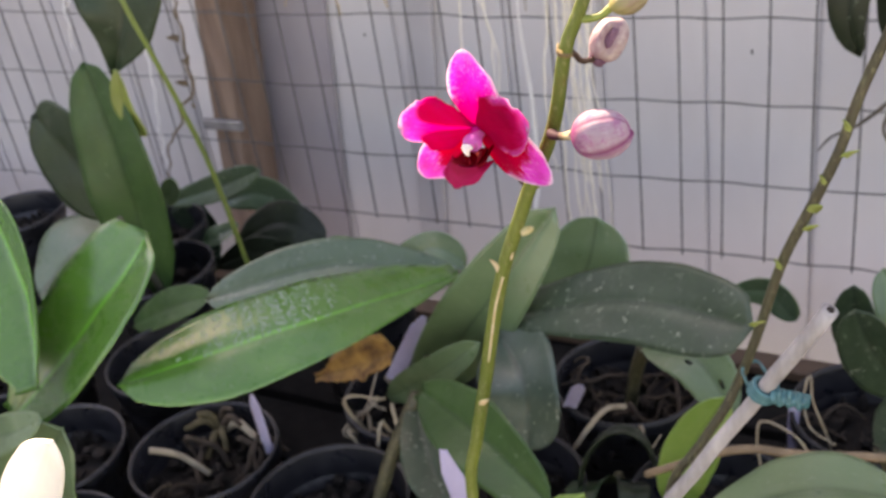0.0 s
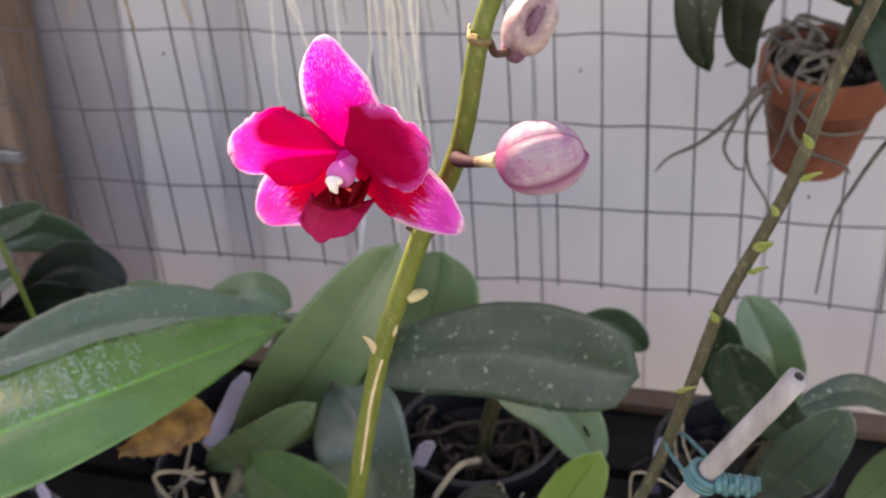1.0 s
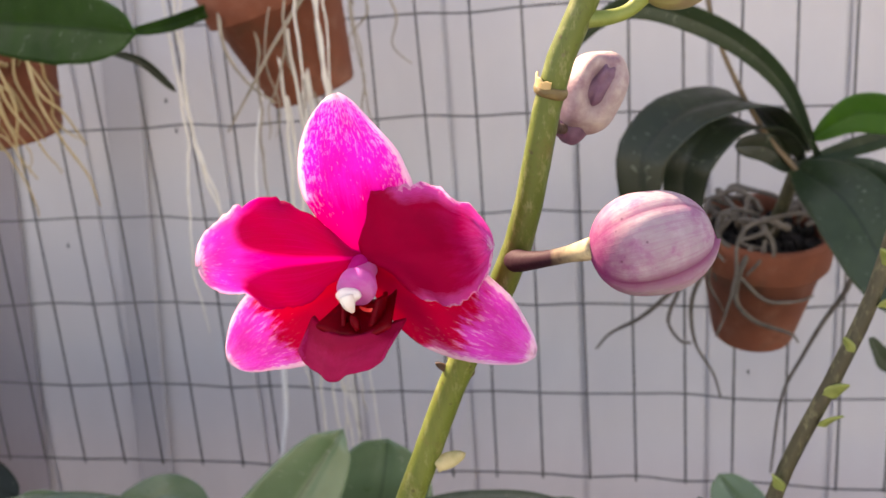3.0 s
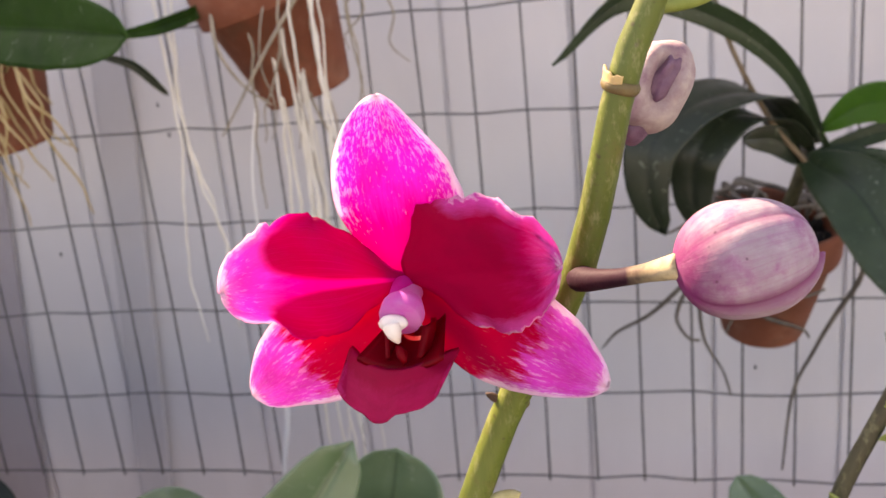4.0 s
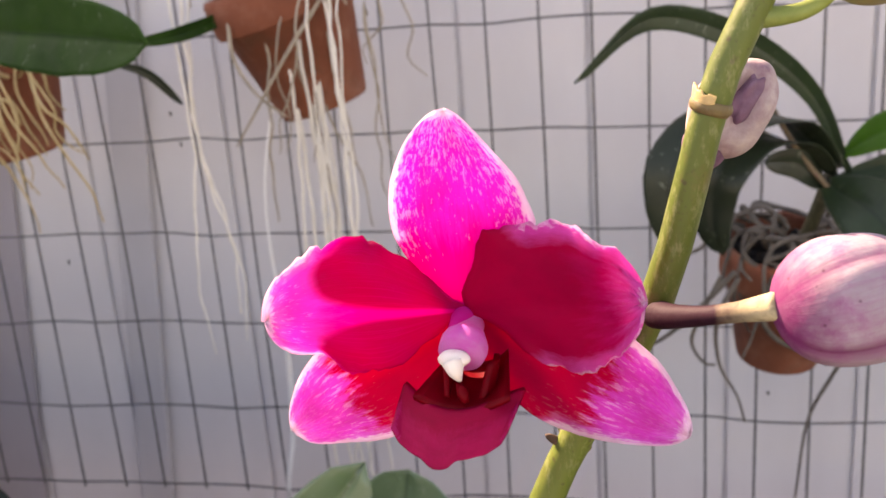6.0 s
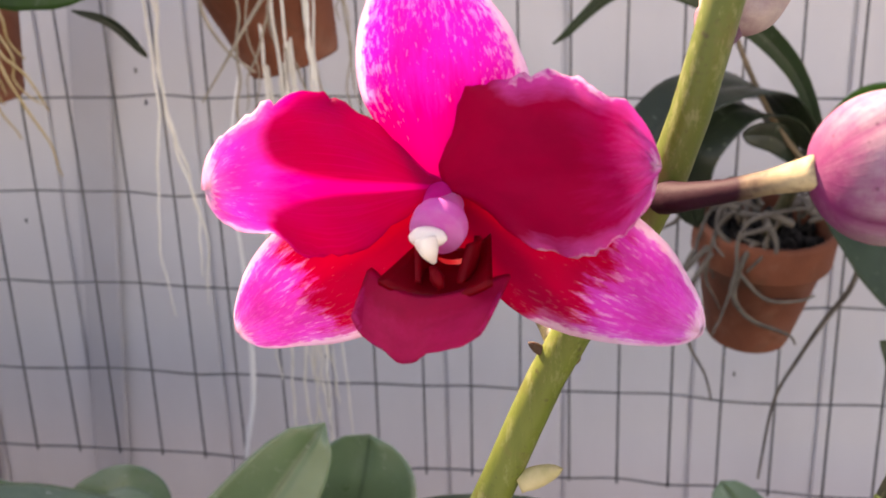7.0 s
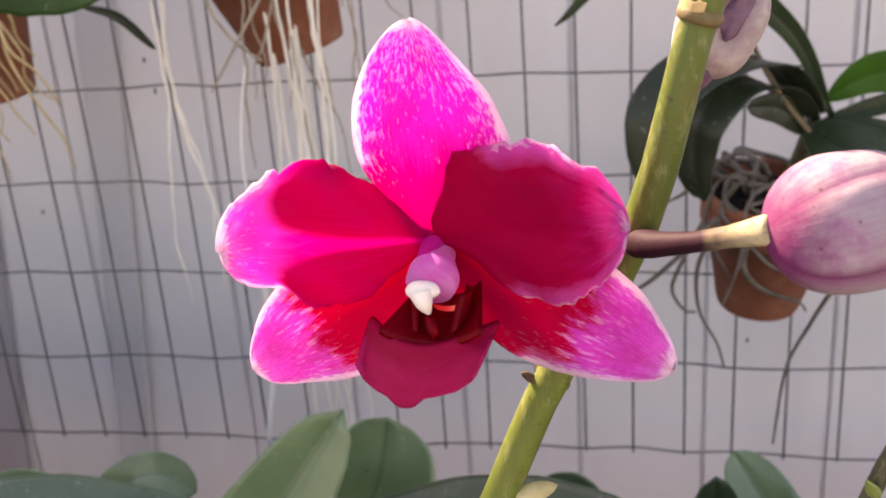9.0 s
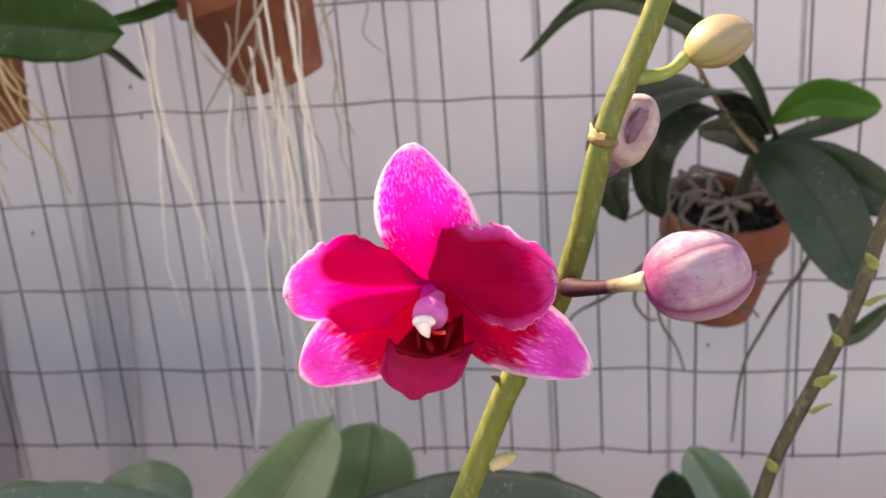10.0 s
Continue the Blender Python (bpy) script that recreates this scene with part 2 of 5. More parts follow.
stem_material("stem_green", (0.075, 0.115, 0.014), (0.14, 0.18, 0.032), (0.17, 0.12, 0.045))
stem_material("stem_dark", (0.040, 0.040, 0.022), (0.085, 0.080, 0.042), (0.09, 0.06, 0.045))
stem_material("stem_bright", (0.14, 0.21, 0.04), (0.22, 0.30, 0.07), (0.17, 0.16, 0.05))


def petal_material(name, core, mid, rim, core_at, rim_at, spots, spot_span, glow, edge_soft=0.11, shade_patch=None, rim_from=(0.2, 0.45), band=None, specks=0.0):
    """core near the throat, mid over the blade, a band inside the margin, a thin lacy rim, pale dashes over a stretch; UV: x across, y from base to tip."""
    n = Nodes(name)
    at = n.coords("UV")
    uv = n.node("ShaderNodeSeparateXYZ", [("Vector", at)])
    across = n.math("MULTIPLY", n.math("ABSOLUTE", n.math("SUBTRACT", uv.outputs[0], 0.5)), 2.0)
    rag = n.math("SUBTRACT", n.noise(7.0, 5, 0.7, at=at, stretch=(2.6, 0.7, 1)), 0.5)
    fine = n.math("SUBTRACT", n.noise(24.0, 4, 0.65, at=at, stretch=(1.6, 0.9, 1)), 0.5)
    along = n.math("ADD", uv.outputs[1], n.math("MULTIPLY", rag, 0.45))
    c = n.mix(n.ramp(along, [(max(0.0, core_at - edge_soft), 0.0), (core_at + edge_soft, 1.0)]), core, mid)
    # how near the margin: 1 on it, along both sides and round the tip
    sides = n.math("MULTIPLY", across, n.ramp(uv.outputs[1], [(rim_from[0], 0.0), (rim_from[1], 1.0)]))
    near = n.math("MAXIMUM", sides, uv.outputs[1])
    if shade_patch:
        # painted shadow: a dark patch on each side of a paler midrib band
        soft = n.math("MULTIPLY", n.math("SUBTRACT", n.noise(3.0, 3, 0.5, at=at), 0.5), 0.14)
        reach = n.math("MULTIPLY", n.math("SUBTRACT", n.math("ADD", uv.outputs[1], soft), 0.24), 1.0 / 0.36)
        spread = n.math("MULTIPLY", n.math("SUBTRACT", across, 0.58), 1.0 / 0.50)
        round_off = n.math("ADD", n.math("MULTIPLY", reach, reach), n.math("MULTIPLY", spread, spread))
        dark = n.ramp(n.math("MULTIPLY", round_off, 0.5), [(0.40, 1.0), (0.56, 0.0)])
        c = n.mix(dark, c, shade_patch)
    if band:
        tone, start, full = band
        c = n.mix(n.ramp(n.math("ADD", near, n.math("MULTIPLY", rag, 0.30)), [(start, 0.0), (full, 0.9)]), c, tone)
    # short pale dashes along the blade
    dash = n.noise(15.0, 3, 0.65, at=at, stretch=(2.0, 0.8, 1))
    lo, hi = spot_span
    span = n.ramp(along, [(lo, 0.0), (lo + 0.08, 1.0), (hi, 1.0), (min(1.0, hi + 0.12), 0.0)])
    pale = n.math("MULTIPLY", n.ramp(dash, [(0.54, 0.0), (0.62, 1.0)]), span)
    c = n.mix(n.math("MULTIPLY", pale, spots), c, rim)
    # dust of pale specks towards the margin
    dust = n.math("MULTIPLY", n.ramp(n.math("ADD", fine, n.math("MULTIPLY", near, 0.30)), [(0.22, 0.0), (0.30, 1.0)]), specks)
    c = n.mix(dust, c, rim)
    lace = n.math("ADD", near, n.math("ADD", n.math("MULTIPLY", rag, 0.10), n.math("MULTIPLY", fine, 0.26)))
    c = n.mix(n.ramp(lace, [(rim_at, 0.0), (rim_at + 0.05, 1.0)]), c, rim)
    c = n.mix(n.math("MULTIPLY", n.ramp(n.noise(3.2, 4, 0.6, at=at), [(0.42, 0.0), (0.62, 1.0)]), 0.30), c, tuple(0.62 * k for k in core))
    veins = n.noise(40.0, 3, 0.6, at=at, stretch=(2.2, 0.05, 1))
    c = n.mix(n.math("MULTIPLY", n.ramp(veins, [(0.5, 0.0), (0.68, 1.0)]), 0.18), c, core)
    n.colour(c)
    n.rough(0.55)
    n.p.inputs["Specular IOR Level"].default_value = 0.14
    n.bump(n.mix(0.5, veins, n.noise(900.0, 4)), 0.2, 0.0005)
    n.shine(c, glow)
    M[name] = n.m


petal_material("petal_top", (0.80, 0.005, 0.34), (0.80, 0.035, 0.70), (0.98, 0.86, 0.97), 0.34, 0.88, 0.42, (0.52, 0.80), 0.58, rim_from=(0.05, 0.30), band=((0.83, 0.16, 0.80), 0.80, 0.96), specks=0.45)
# the left petal's shadow patches and the right petal's shade are in the colours
petal_material("petal_side", (0.76, 0.004, 0.36), (0.84, 0.09, 0.60), (0.97, 0.76, 0.92), 0.52, 0.87, 0.35, (0.64, 0.78), 0.68, shade_patch=(0.44, 0.003, 0.10), rim_from=(0.30, 0.60), band=((0.88, 0.30, 0.74), 0.74, 0.94))
petal_material("petal_shaded", (0.56, 0.003, 0.08), (0.66, 0.010, 0.18), (0.93, 0.62, 0.84), 0.62, 0.955, 0.12, (0.74, 0.86), 0.66, rim_from=(0.05, 0.30), band=((0.84, 0.13, 0.60), 0.70, 0.92))
petal_material("petal_low", (0.64, 0.003, 0.08), (0.80, 0.10, 0.66), (0.98, 0.82, 0.95), 0.47, 0.87, 0.50, (0.42, 0.56), 0.62, 0.03, rim_from=(0.12, 0.35), band=((0.87, 0.28, 0.82), 0.74, 0.94), specks=0.10)
petal_material("lip_skin", (0.40, 0.004, 0.045), (0.48, 0.008, 0.075), (0.56, 0.02, 0.14), 0.40, 0.98, 0.15, (0.3, 0.8), 0.35)
simple("throat_red", (0.22, 0.001, 0.006), (0.34, 0.002, 0.012), 200.0, 0.45, 0.1, 0.2, 0.0003, glow=0.5)
M["throat_red"].node_tree.nodes["Principled BSDF"].inputs["Specular IOR Level"].default_value = 0.15
simple("column_pink", (0.80, 0.14, 0.58), (0.86, 0.46, 0.74), 220.0, 0.65, 0.1, 0.1, 0.0002, glow=0.5)
M["column_pink"].node_tree.nodes["Principled BSDF"].inputs["Specular IOR Level"].default_value = 0.15
simple("flower_heart", (0.80, 0.02, 0.36), (0.84, 0.06, 0.52), 260.0, 0.6, 0.1, 0.1, 0.0002, glow=0.6)
M["flower_heart"].node_tree.nodes["Principled BSDF"].inputs["Specular IOR Level"].default_value = 0.15
simple("cap_white", (0.86, 0.78, 0.68), (0.92, 0.88, 0.82), 300.0, 0.4, 0.1, 0.1, 0.0002, glow=0.2)


def bud_material(name, pale, flush, green, green_at):
    n = Nodes(name)
    at = n.coords("UV")
    uv = n.node("ShaderNodeSeparateXYZ", [("Vector", at)])
    veins = n.noise(26.0, 4, 0.65, at=at, stretch=(2.4, 0.08, 1))
    c = n.mix(n.ramp(veins, [(0.38, 0.0), (0.66, 1.0)]), pale, flush)
    c = n.mix(n.math("MULTIPLY", n.ramp(n.noise(260.0, 4, 0.6), [(0.5, 0.0), (0.7, 1.0)]), 0.5), c, flush)
    c = n.mix(n.ramp(uv.outputs[1], [(0.0, 0.65), (green_at, 0.0)]), c, green)
    n.colour(c)
    n.rough(0.5)
    n.bump(n.mix(0.5, veins, n.noise(900.0, 4)), 0.3, 0.0005)
    n.shine(c, 0.18)
    M[name] = n.m


def seamed_bud(name, pale, flush, deep, dull):
    """Dusty skin, darker along the seams and at the base."""
    n = Nodes(name)
    at = n.coords("UV")
    uv = n.node("ShaderNodeSeparateXYZ", [("Vector", at)])
    c = n.mix(n.ramp(n.noise(330.0, 5, 0.65), [(0.38, 0.0), (0.66, 1.0)]), pale, flush)
    c = n.mix(n.math("MULTIPLY", n.ramp(n.noise(170.0, 4, 0.6), [(0.46, 0.0), (0.62, 1.0)]), 0.75), c, dull)
    veins = n.noise(34.0, 4, 0.65, at=at, stretch=(2.4, 0.06, 1))
    c = n.mix(n.math("MULTIPLY", n.ramp(veins, [(0.44, 0.0), (0.66, 1.0)]), 0.42), c, flush)
    for place, width, strength in ((0.09, 0.018, 0.6), (0.332, 0.05, 0.85), (0.72, 0.03, 0.6)):
        near = n.math("ABSOLUTE", n.math("SUBTRACT", uv.outputs[0], place))
        line = n.math("MULTIPLY", n.ramp(near, [(0.0, 1.0), (width, 0.0)]), strength)
        c = n.mix(line, c, deep)
    low = n.math("ADD", uv.outputs[1], n.math("MULTIPLY", n.math("SUBTRACT", n.noise(260.0, 4, 0.7), 0.5), 0.30))
    c = n.mix(n.ramp(low, [(0.04, 0.9), (0.33, 0.0)]), c, deep)
    dots = n.node("ShaderNodeTexVoronoi", [("Vector", n.coords())], Scale=700.0)
    c = n.mix(n.math("MULTIPLY", n.ramp(dots.outputs["Distance"], [(0.08, 1.0), (0.16, 0.0)]), n.math("MULTIPLY", n.ramp(n.noise(120.0, 2), [(0.52, 0.0), (0.6, 1.0)]), 0.6)), c, (0.10, 0.03, 0.06))
    n.colour(c)
    n.rough(0.75)
    n.p.inputs["Specular IOR Level"].default_value = 0.15
    n.bump(n.mix(0.5, veins, n.noise(900.0, 4)), 0.35, 0.0005)
    n.shine(c, 0.18)
    M[name] = n.m


seamed_bud("bud_pink", (0.44, 0.36, 0.39), (0.34, 0.14, 0.25), (0.20, 0.022, 0.11), (0.35, 0.29, 0.31))
bud_material("bud_green", (0.29, 0.28, 0.13), (0.30, 0.21, 0.16), (0.30, 0.32, 0.08), 0.6)


simple("bud_shell", (0.22, 0.11, 0.15), (0.56, 0.49, 0.44), 170.0, 0.6, 0.1, 0.4, 0.0004, glow=0.15)
simple("bud_hollow", (0.10, 0.04, 0.075), (0.22, 0.12, 0.17), 300.0, 0.6, 0.1, 0.4, 0.0004)
simple("node_brown", (0.10, 0.065, 0.025), (0.18, 0.14, 0.045), 300.0, 0.6, 0.1, 0.4, 0.0004)
simple("collar_dry", (0.60, 0.44, 0.19), (0.74, 0.60, 0.34), 260.0, 0.6, 0.1, 0.4, 0.0004, glow=0.2)


def stalk_material(name, low, high, x0, x1):
    """A stalk that changes colour along the world's x."""
    n = Nodes(name)
    at = n.coords()
    x = n.node("ShaderNodeSeparateXYZ", [("Vector", at)]).outputs[0]
    blur = n.math("MULTIPLY", n.math("SUBTRACT", n.noise(400.0, 3), 0.5), 0.003)
    c = n.mix(n.ramp(n.math("MULTIPLY", n.math("SUBTRACT", n.math("ADD", x, blur), x0), 1.0 / (x1 - x0)), [(0.0, 0.0), (1.0, 1.0)]), low, high)
    c = n.mix(n.math("MULTIPLY", n.ramp(n.noise(700.0, 4, 0.7), [(0.5, 0.0), (0.66, 1.0)]), 0.4), c, low)
    n.colour(c)
    n.rough(0.65)
    n.p.inputs["Specular IOR Level"].default_value = 0.2
    n.bump(n.noise(900.0, 4), 0.3, 0.0004)
    n.shine(c, 0.12)
    M[name] = n.m


stalk_material("stalk_fade", (0.030, 0.008, 0.016), (0.54, 0.46, 0.28), 0.6035, 0.6095)


# ---- building helpers ----
def mesh_of(bm, name):
    me = bpy.data.meshes.new(name)
    bm.to_mesh(me)
    bm.free()
    return me


def thing(name, place, label, category, group="", kind=""):
    """An empty at the base of a thing, which carries its parts."""
    ob = new(name)
    ob.empty_display_size = 0.02
    ob.matrix_basis = Matrix.Translation(place)
    return tagged(ob, label, category, group, kind)


def part(name, bm, material, parent=None, label="", smooth=True, world=True):
    """A bmesh, in world metres, as one mesh under a thing or a part."""
    me = bm if isinstance(bm, bpy.types.Mesh) else mesh_of(bm, name)
    if smooth:
        me.polygons.foreach_set("use_smooth", [True] * len(me.polygons))
    if not me.materials:
        me.materials.append(M[material])
    ob = new(name, me)
    if parent:
        ob.parent = parent
        top = parent
        while top.parent:
            top = top.parent
        if world and parent == top:
            ob.matrix_parent_inverse = top.matrix_basis.inverted()
    return tagged(ob, label)


def spline(points, n):
    """n + 1 places along a smooth curve through the points, with even steps between them."""
    p = [Vector(q) for q in points]
    p = [2 * p[0] - p[1]] + p + [2 * p[-1] - p[-2]]
    dense = []
    for i in range(1, len(p) - 2):
        for j in range(24):
            u = j / 24
            a, b, c, d = p[i - 1:i + 3]
            dense.append(0.5 * (2 * b + (c - a) * u + (2 * a - 5 * b + 4 * c - d) * u * u + (3 * b - a - 3 * c + d) * u ** 3))
    dense.append(p[-2])
    run = [0.0]
    for a, b in zip(dense, dense[1:]):
        run.append(run[-1] + (b - a).length)
    out, k = [], 0
    for i in range(n + 1):
        want = run[-1] * i / n
        while k < len(run) - 2 and run[k + 1] < want:
            k += 1
        u = (want - run[k]) / max(1e-9, run[k + 1] - run[k])
        out.append(dense[k].lerp(dense[k + 1], min(1, u)))
    return out


def value_at(table, s):
    """A number along an even table, from 0 to 1."""
    if isinstance(table, (int, float)):
        return table
    x = s * (len(table) - 1)
    i = min(int(x), len(table) - 2)
    return table[i] + (table[i + 1] - table[i]) * (x - i)


def add_tube(bm, points, radius, steps=16, sides=8, wobble=0.0, seed=0, cap=True):
    """A round stalk along a smooth curve; radius: a number or a table from start to end."""
    c = spline(points, steps)
    rings, side = [], None
    for i, q in enumerate(c):
        t = (c[min(i + 1, steps)] - c[max(i - 1, 0)]).normalized()
        if side is None:
            side = t.orthogonal().normalized()
        side = (side - t * side.dot(t)).normalized()
        other = t.cross(side)
        r = value_at(radius, i / steps)
        if wobble:
            q = q + Vector([wobble * noise.noise((q * 40 + Vector((seed * 7.3 + k * 19.1, 0, 0)))) for k in range(3)])
        rings.append([bm.verts.new(q + r * (side * math.cos(a) + other * math.sin(a))) for a in [2 * math.pi * j / sides for j in range(sides)]])
    for a, b in zip(rings, rings[1:]):
        for j in range(sides):
            bm.faces.new((a[j], a[(j + 1) % sides], b[(j + 1) % sides], b[j]))
    if cap:
        bm.faces.new(rings[0][::-1])
        bm.faces.new(rings[-1])
    return bm


def tube(*args, **more):
    return add_tube(bmesh.new(), *args, **more)


def add_box(bm, lo, hi, bevel=0.0):
    vs = bmesh.ops.create_cube(bm, size=1.0)["verts"]
    lo, hi = Vector(lo), Vector(hi)
    for v in vs:
        v.co = Vector([lo[k] + (v.co[k] + 0.5) * (hi[k] - lo[k]) for k in range(3)])
    if bevel:
        es = list({e for v in vs for e in v.link_edges})
        bmesh.ops.bevel(bm, geom=es, offset=bevel, segments=2, affect="EDGES", profile=0.6)
    return bm


def box(lo, hi, bevel=0.0):
    return add_box(bmesh.new(), lo, hi, bevel)


def sheet(surface, nu, nv, thick):
    """A thin closed skin: surface(u, v) gives a place and a normal; UV x is u, y is v."""
    bm = bmesh.new()
    uv = bm.loops.layers.uv.new("UVMap")
    top, low = [], []
    for j in range(nv + 1):
        ra, rb = [], []
        for i in range(nu + 1):
            u, v = i / nu, j / nv
            p, n, k = surface(u, v)
            ra.append((bm.verts.new(p + n * thick * 0.5 * k), u, v))
            rb.append((bm.verts.new(p - n * thick * 0.5 * k), u, v))
        top.append(ra)
        low.append(rb)

    def quad(*c):
        f = bm.faces.new([q[0] for q in c])
        for loop, q in zip(f.loops, c):
            loop[uv].uv = (q[1], q[2])

    for j in range(nv):
        for i in range(nu):
            quad(top[j][i], top[j][i + 1], top[j + 1][i + 1], top[j + 1][i])
            quad(low[j][i], low[j + 1][i], low[j + 1][i + 1], low[j][i + 1])
        quad(top[j][0], top[j + 1][0], low[j + 1][0], low[j][0])
        quad(top[j][nu], low[j][nu], low[j + 1][nu], top[j + 1][nu])
    for i in range(nu):
        quad(top[0][i], low[0][i], low[0][i + 1], top[0][i + 1])
        quad(top[nv][i], top[nv][i + 1], low[nv][i + 1], low[nv][i])
    return bm


def blade(s, a=0.6, b=0.5, foot=0.3):
    """Half width of a leaf from foot to tip, at most 1."""
    peak = (a / (a + b)) ** a * (b / (a + b)) ** b
    w = (max(s, 0.0) ** a) * (max(1 - s, 0.0) ** b) / peak
    return max(w, foot * (1 - s / 0.35)) if s < 0.35 else max(w, 0.012)


def leaf(plant, points, side, half, material, fold=0.12, name="leaf", label="", a=0.6, b=0.5, thick=0.0017, nibbled=False, dew=0, slim=1.0, torn=0.0):
    """A strap leaf along a curve; side points across it; fold lifts its edges; slim narrows one side towards the foot, torn frays the margin."""
    n = 26
    c = spline(points, n)
    side = Vector(side)
    ref = Vector((0.1, -0.65, 0.75))
    seed = sum(points[-1]) * 31
    rows = []
    for i, q in enumerate(c):
        t = (c[min(i + 1, n)] - c[max(i - 1, 0)]).normalized()
        w = (side - t * side.dot(t)).normalized()
        nn = t.cross(w).normalized()
        if nn.dot(ref) < 0:
            nn = -nn
        rows.append((q, w, nn))

    def surface(u, v):
        q, w, nn = rows[round(v * n)]
        r = 2 * u - 1
        h = half * blade(v, a, b)
        if r > 0:
            h *= slim + (1 - slim) * min(1.0, v / 0.75) ** 1.2
        wave = 0.05 * half * noise.noise((r * 1.5, v * 5, seed)) + 0.03 * half * math.sin(9 * v + seed) * r * abs(r)
        edge = 1 + 0.035 * noise.noise((v * 9, seed, r)) + torn * (noise.noise((v * 6, seed, 3 * r)) + 0.5 * noise.noise((v * 23, seed, 5 * r)))
        groove = -0.05 * half * math.exp(-(r / 0.12) ** 2)
        lift = h * (fold * (abs(r) ** 1.3) * 2 - fold * 0.6) + groove + wave
        return q + w * h * r * edge + nn * lift, nn, 1.0 - 0.6 * abs(r) ** 4

    bm = sheet(surface, 14, n, thick)
    if nibbled:
        bm.faces.ensure_lookup_table()
        layer = bm.loops.layers.uv.active
        doomed = [f for f in bm.faces if any((sum(l[layer].uv[0] for l in f.loops) / len(f.loops) - x) ** 2 / 0.003 + (sum(l[layer].uv[1] for l in f.loops) / len(f.loops) - y) ** 2 / 0.0015 < 1 for x, y in ((0.62, 0.45), (0.4, 0.78)))]
        bmesh.ops.delete(bm, geom=doomed, context="FACES")
    ob = part(name, bm, material, plant, label)
    if dew:
        wet, g = bmesh.new(), random.Random(3)
        for _ in range(dew):
            v = min(0.92, max(0.15, g.gauss(0.60, 0.10)))
            v = round(v * n) / n
            q, nn, _k = surface(g.uniform(0.06, 0.50), v)
            r = g.uniform(0.0004, 0.0012)
            vs = bmesh.ops.create_icosphere(wet, subdivisions=1, radius=r)["verts"]
            jog = rows[round(v * n)][1].cross(nn) * g.uniform(-0.004, 0.004)
            for w in vs:
                w.co = w.co - nn * w.co.dot(nn) * 0.45 + q + jog + nn * (thick * 0.5 + r * 0.1)
        tagged(part("dew", wet, "dew", ob, "dew drops coloured pale for their sparkle"), kind="stuff")
    return ob


def lathe(profile, n=40):
    """A turned shape from (radius, height) pairs, about z."""
    bm = bmesh.new()
    rings = [[bm.verts.new((r * math.cos(2 * math.pi * j / n), r * math.sin(2 * math.pi * j / n), z)) for j in range(n)] for r, z in profile]
    for a, b in zip(rings, rings[1:]):
        for j in range(n):
            bm.faces.new((a[j], a[(j + 1) % n], b[(j + 1) % n], b[j]))
    bm.faces.new(rings[0][::-1])
    bm.faces.new(rings[-1])
    return bm


def blob(bm, centre, size, seed, rough=0.35):
    """A rough chip."""
    vs = bmesh.ops.create_icosphere(bm, subdivisions=1, radius=1.0)["verts"]
    turn = Euler((seed * 1.7, seed * 2.9, seed * 0.7)).to_matrix()
    for v in vs:
        k = 1 + rough * noise.noise(v.co * 1.7 + Vector((seed, 0, 0)))
        v.co = Vector(centre) + turn @ Vector((v.co.x * size[0] * k, v.co.y * size[1] * k, v.co.z * size[2] * k))


# ---- the setting ----
WALL_Y = 0.105
WALL_TOP = round(1.497 + (WALL_Y + 0.815) * math.tan(radians(SUN_RISE)) / math.cos(radians(SUN_TURN)), 3)      # shades all but the highest flower
ground = part("ground", box((-60, -60, -0.2), (60, 60, 0.0)), "concrete", smooth=False)
tagged(ground, "weathered grey concrete ground round the bench", "ground", kind="structure")
wall = part("wall_back", box((-3.0, WALL_Y + 0.004, 0.0), (3.2, WALL_Y + 0.12, WALL_TOP)), "groove", smooth=False)
tagged(wall, "pale grey boarded wall behind a wire grid", "wall", kind="structure")

# out of view: added to cut the skylight on the left boards
side = part("wall_side", box((-2.92, -3.2, 0.0), (-2.80, WALL_Y - 0.02, 2.45)), "panel_grey", smooth=False)
tagged(side, "unseen plain grey wall added to dim the skylight from the left", "wall", kind="structure")

# wooden post with a metal strap, left of the boards
post = thing("wooden_post", (-0.245, -0.0, 0.0), "weathered brown wooden post tied to the wire grid", "post")
shaft = box((-0.300, 0.006, 0.0), (-0.252, 0.085, WALL_TOP), 0.004)
for v in shaft.verts:
    v.co.x += (v.co.z - 1.32) * 0.12      # it leans
part("shaft", shaft, "post_wood", post, smooth=False)
part("strap", box((-0.335, -0.006, 1.120), (-0.262, 0.003, 1.136), 0.002), "metal_strap", post, "dull metal strap", smooth=False)

# bench
bench = thing("plant_bench", (0.2, -0.6, 0.0), "slatted wooden bench crowded with pots, near-black for the shade between them", "bench")
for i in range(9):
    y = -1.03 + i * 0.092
    part("slat", box((-1.3, y, 0.962), (1.5, y + 0.082, 0.985 + 0.002 * (i % 3)), 0.003), "bench_wood_shaded", bench, smooth=False)
# under its brown cap the rail is near-black, shade put into the colour
part("back_rail", box((-1.3, -0.215, 0.93), (1.5, -0.190, 0.9935), 0.003), "bench_wood_shaded", bench, smooth=False)
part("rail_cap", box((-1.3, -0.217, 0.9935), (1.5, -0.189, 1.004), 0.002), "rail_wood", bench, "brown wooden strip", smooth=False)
part("front_rail", box((-1.3, -1.06, 0.88), (1.5, -1.035, 0.985), 0.003), "bench_wood_shaded", bench, smooth=False)
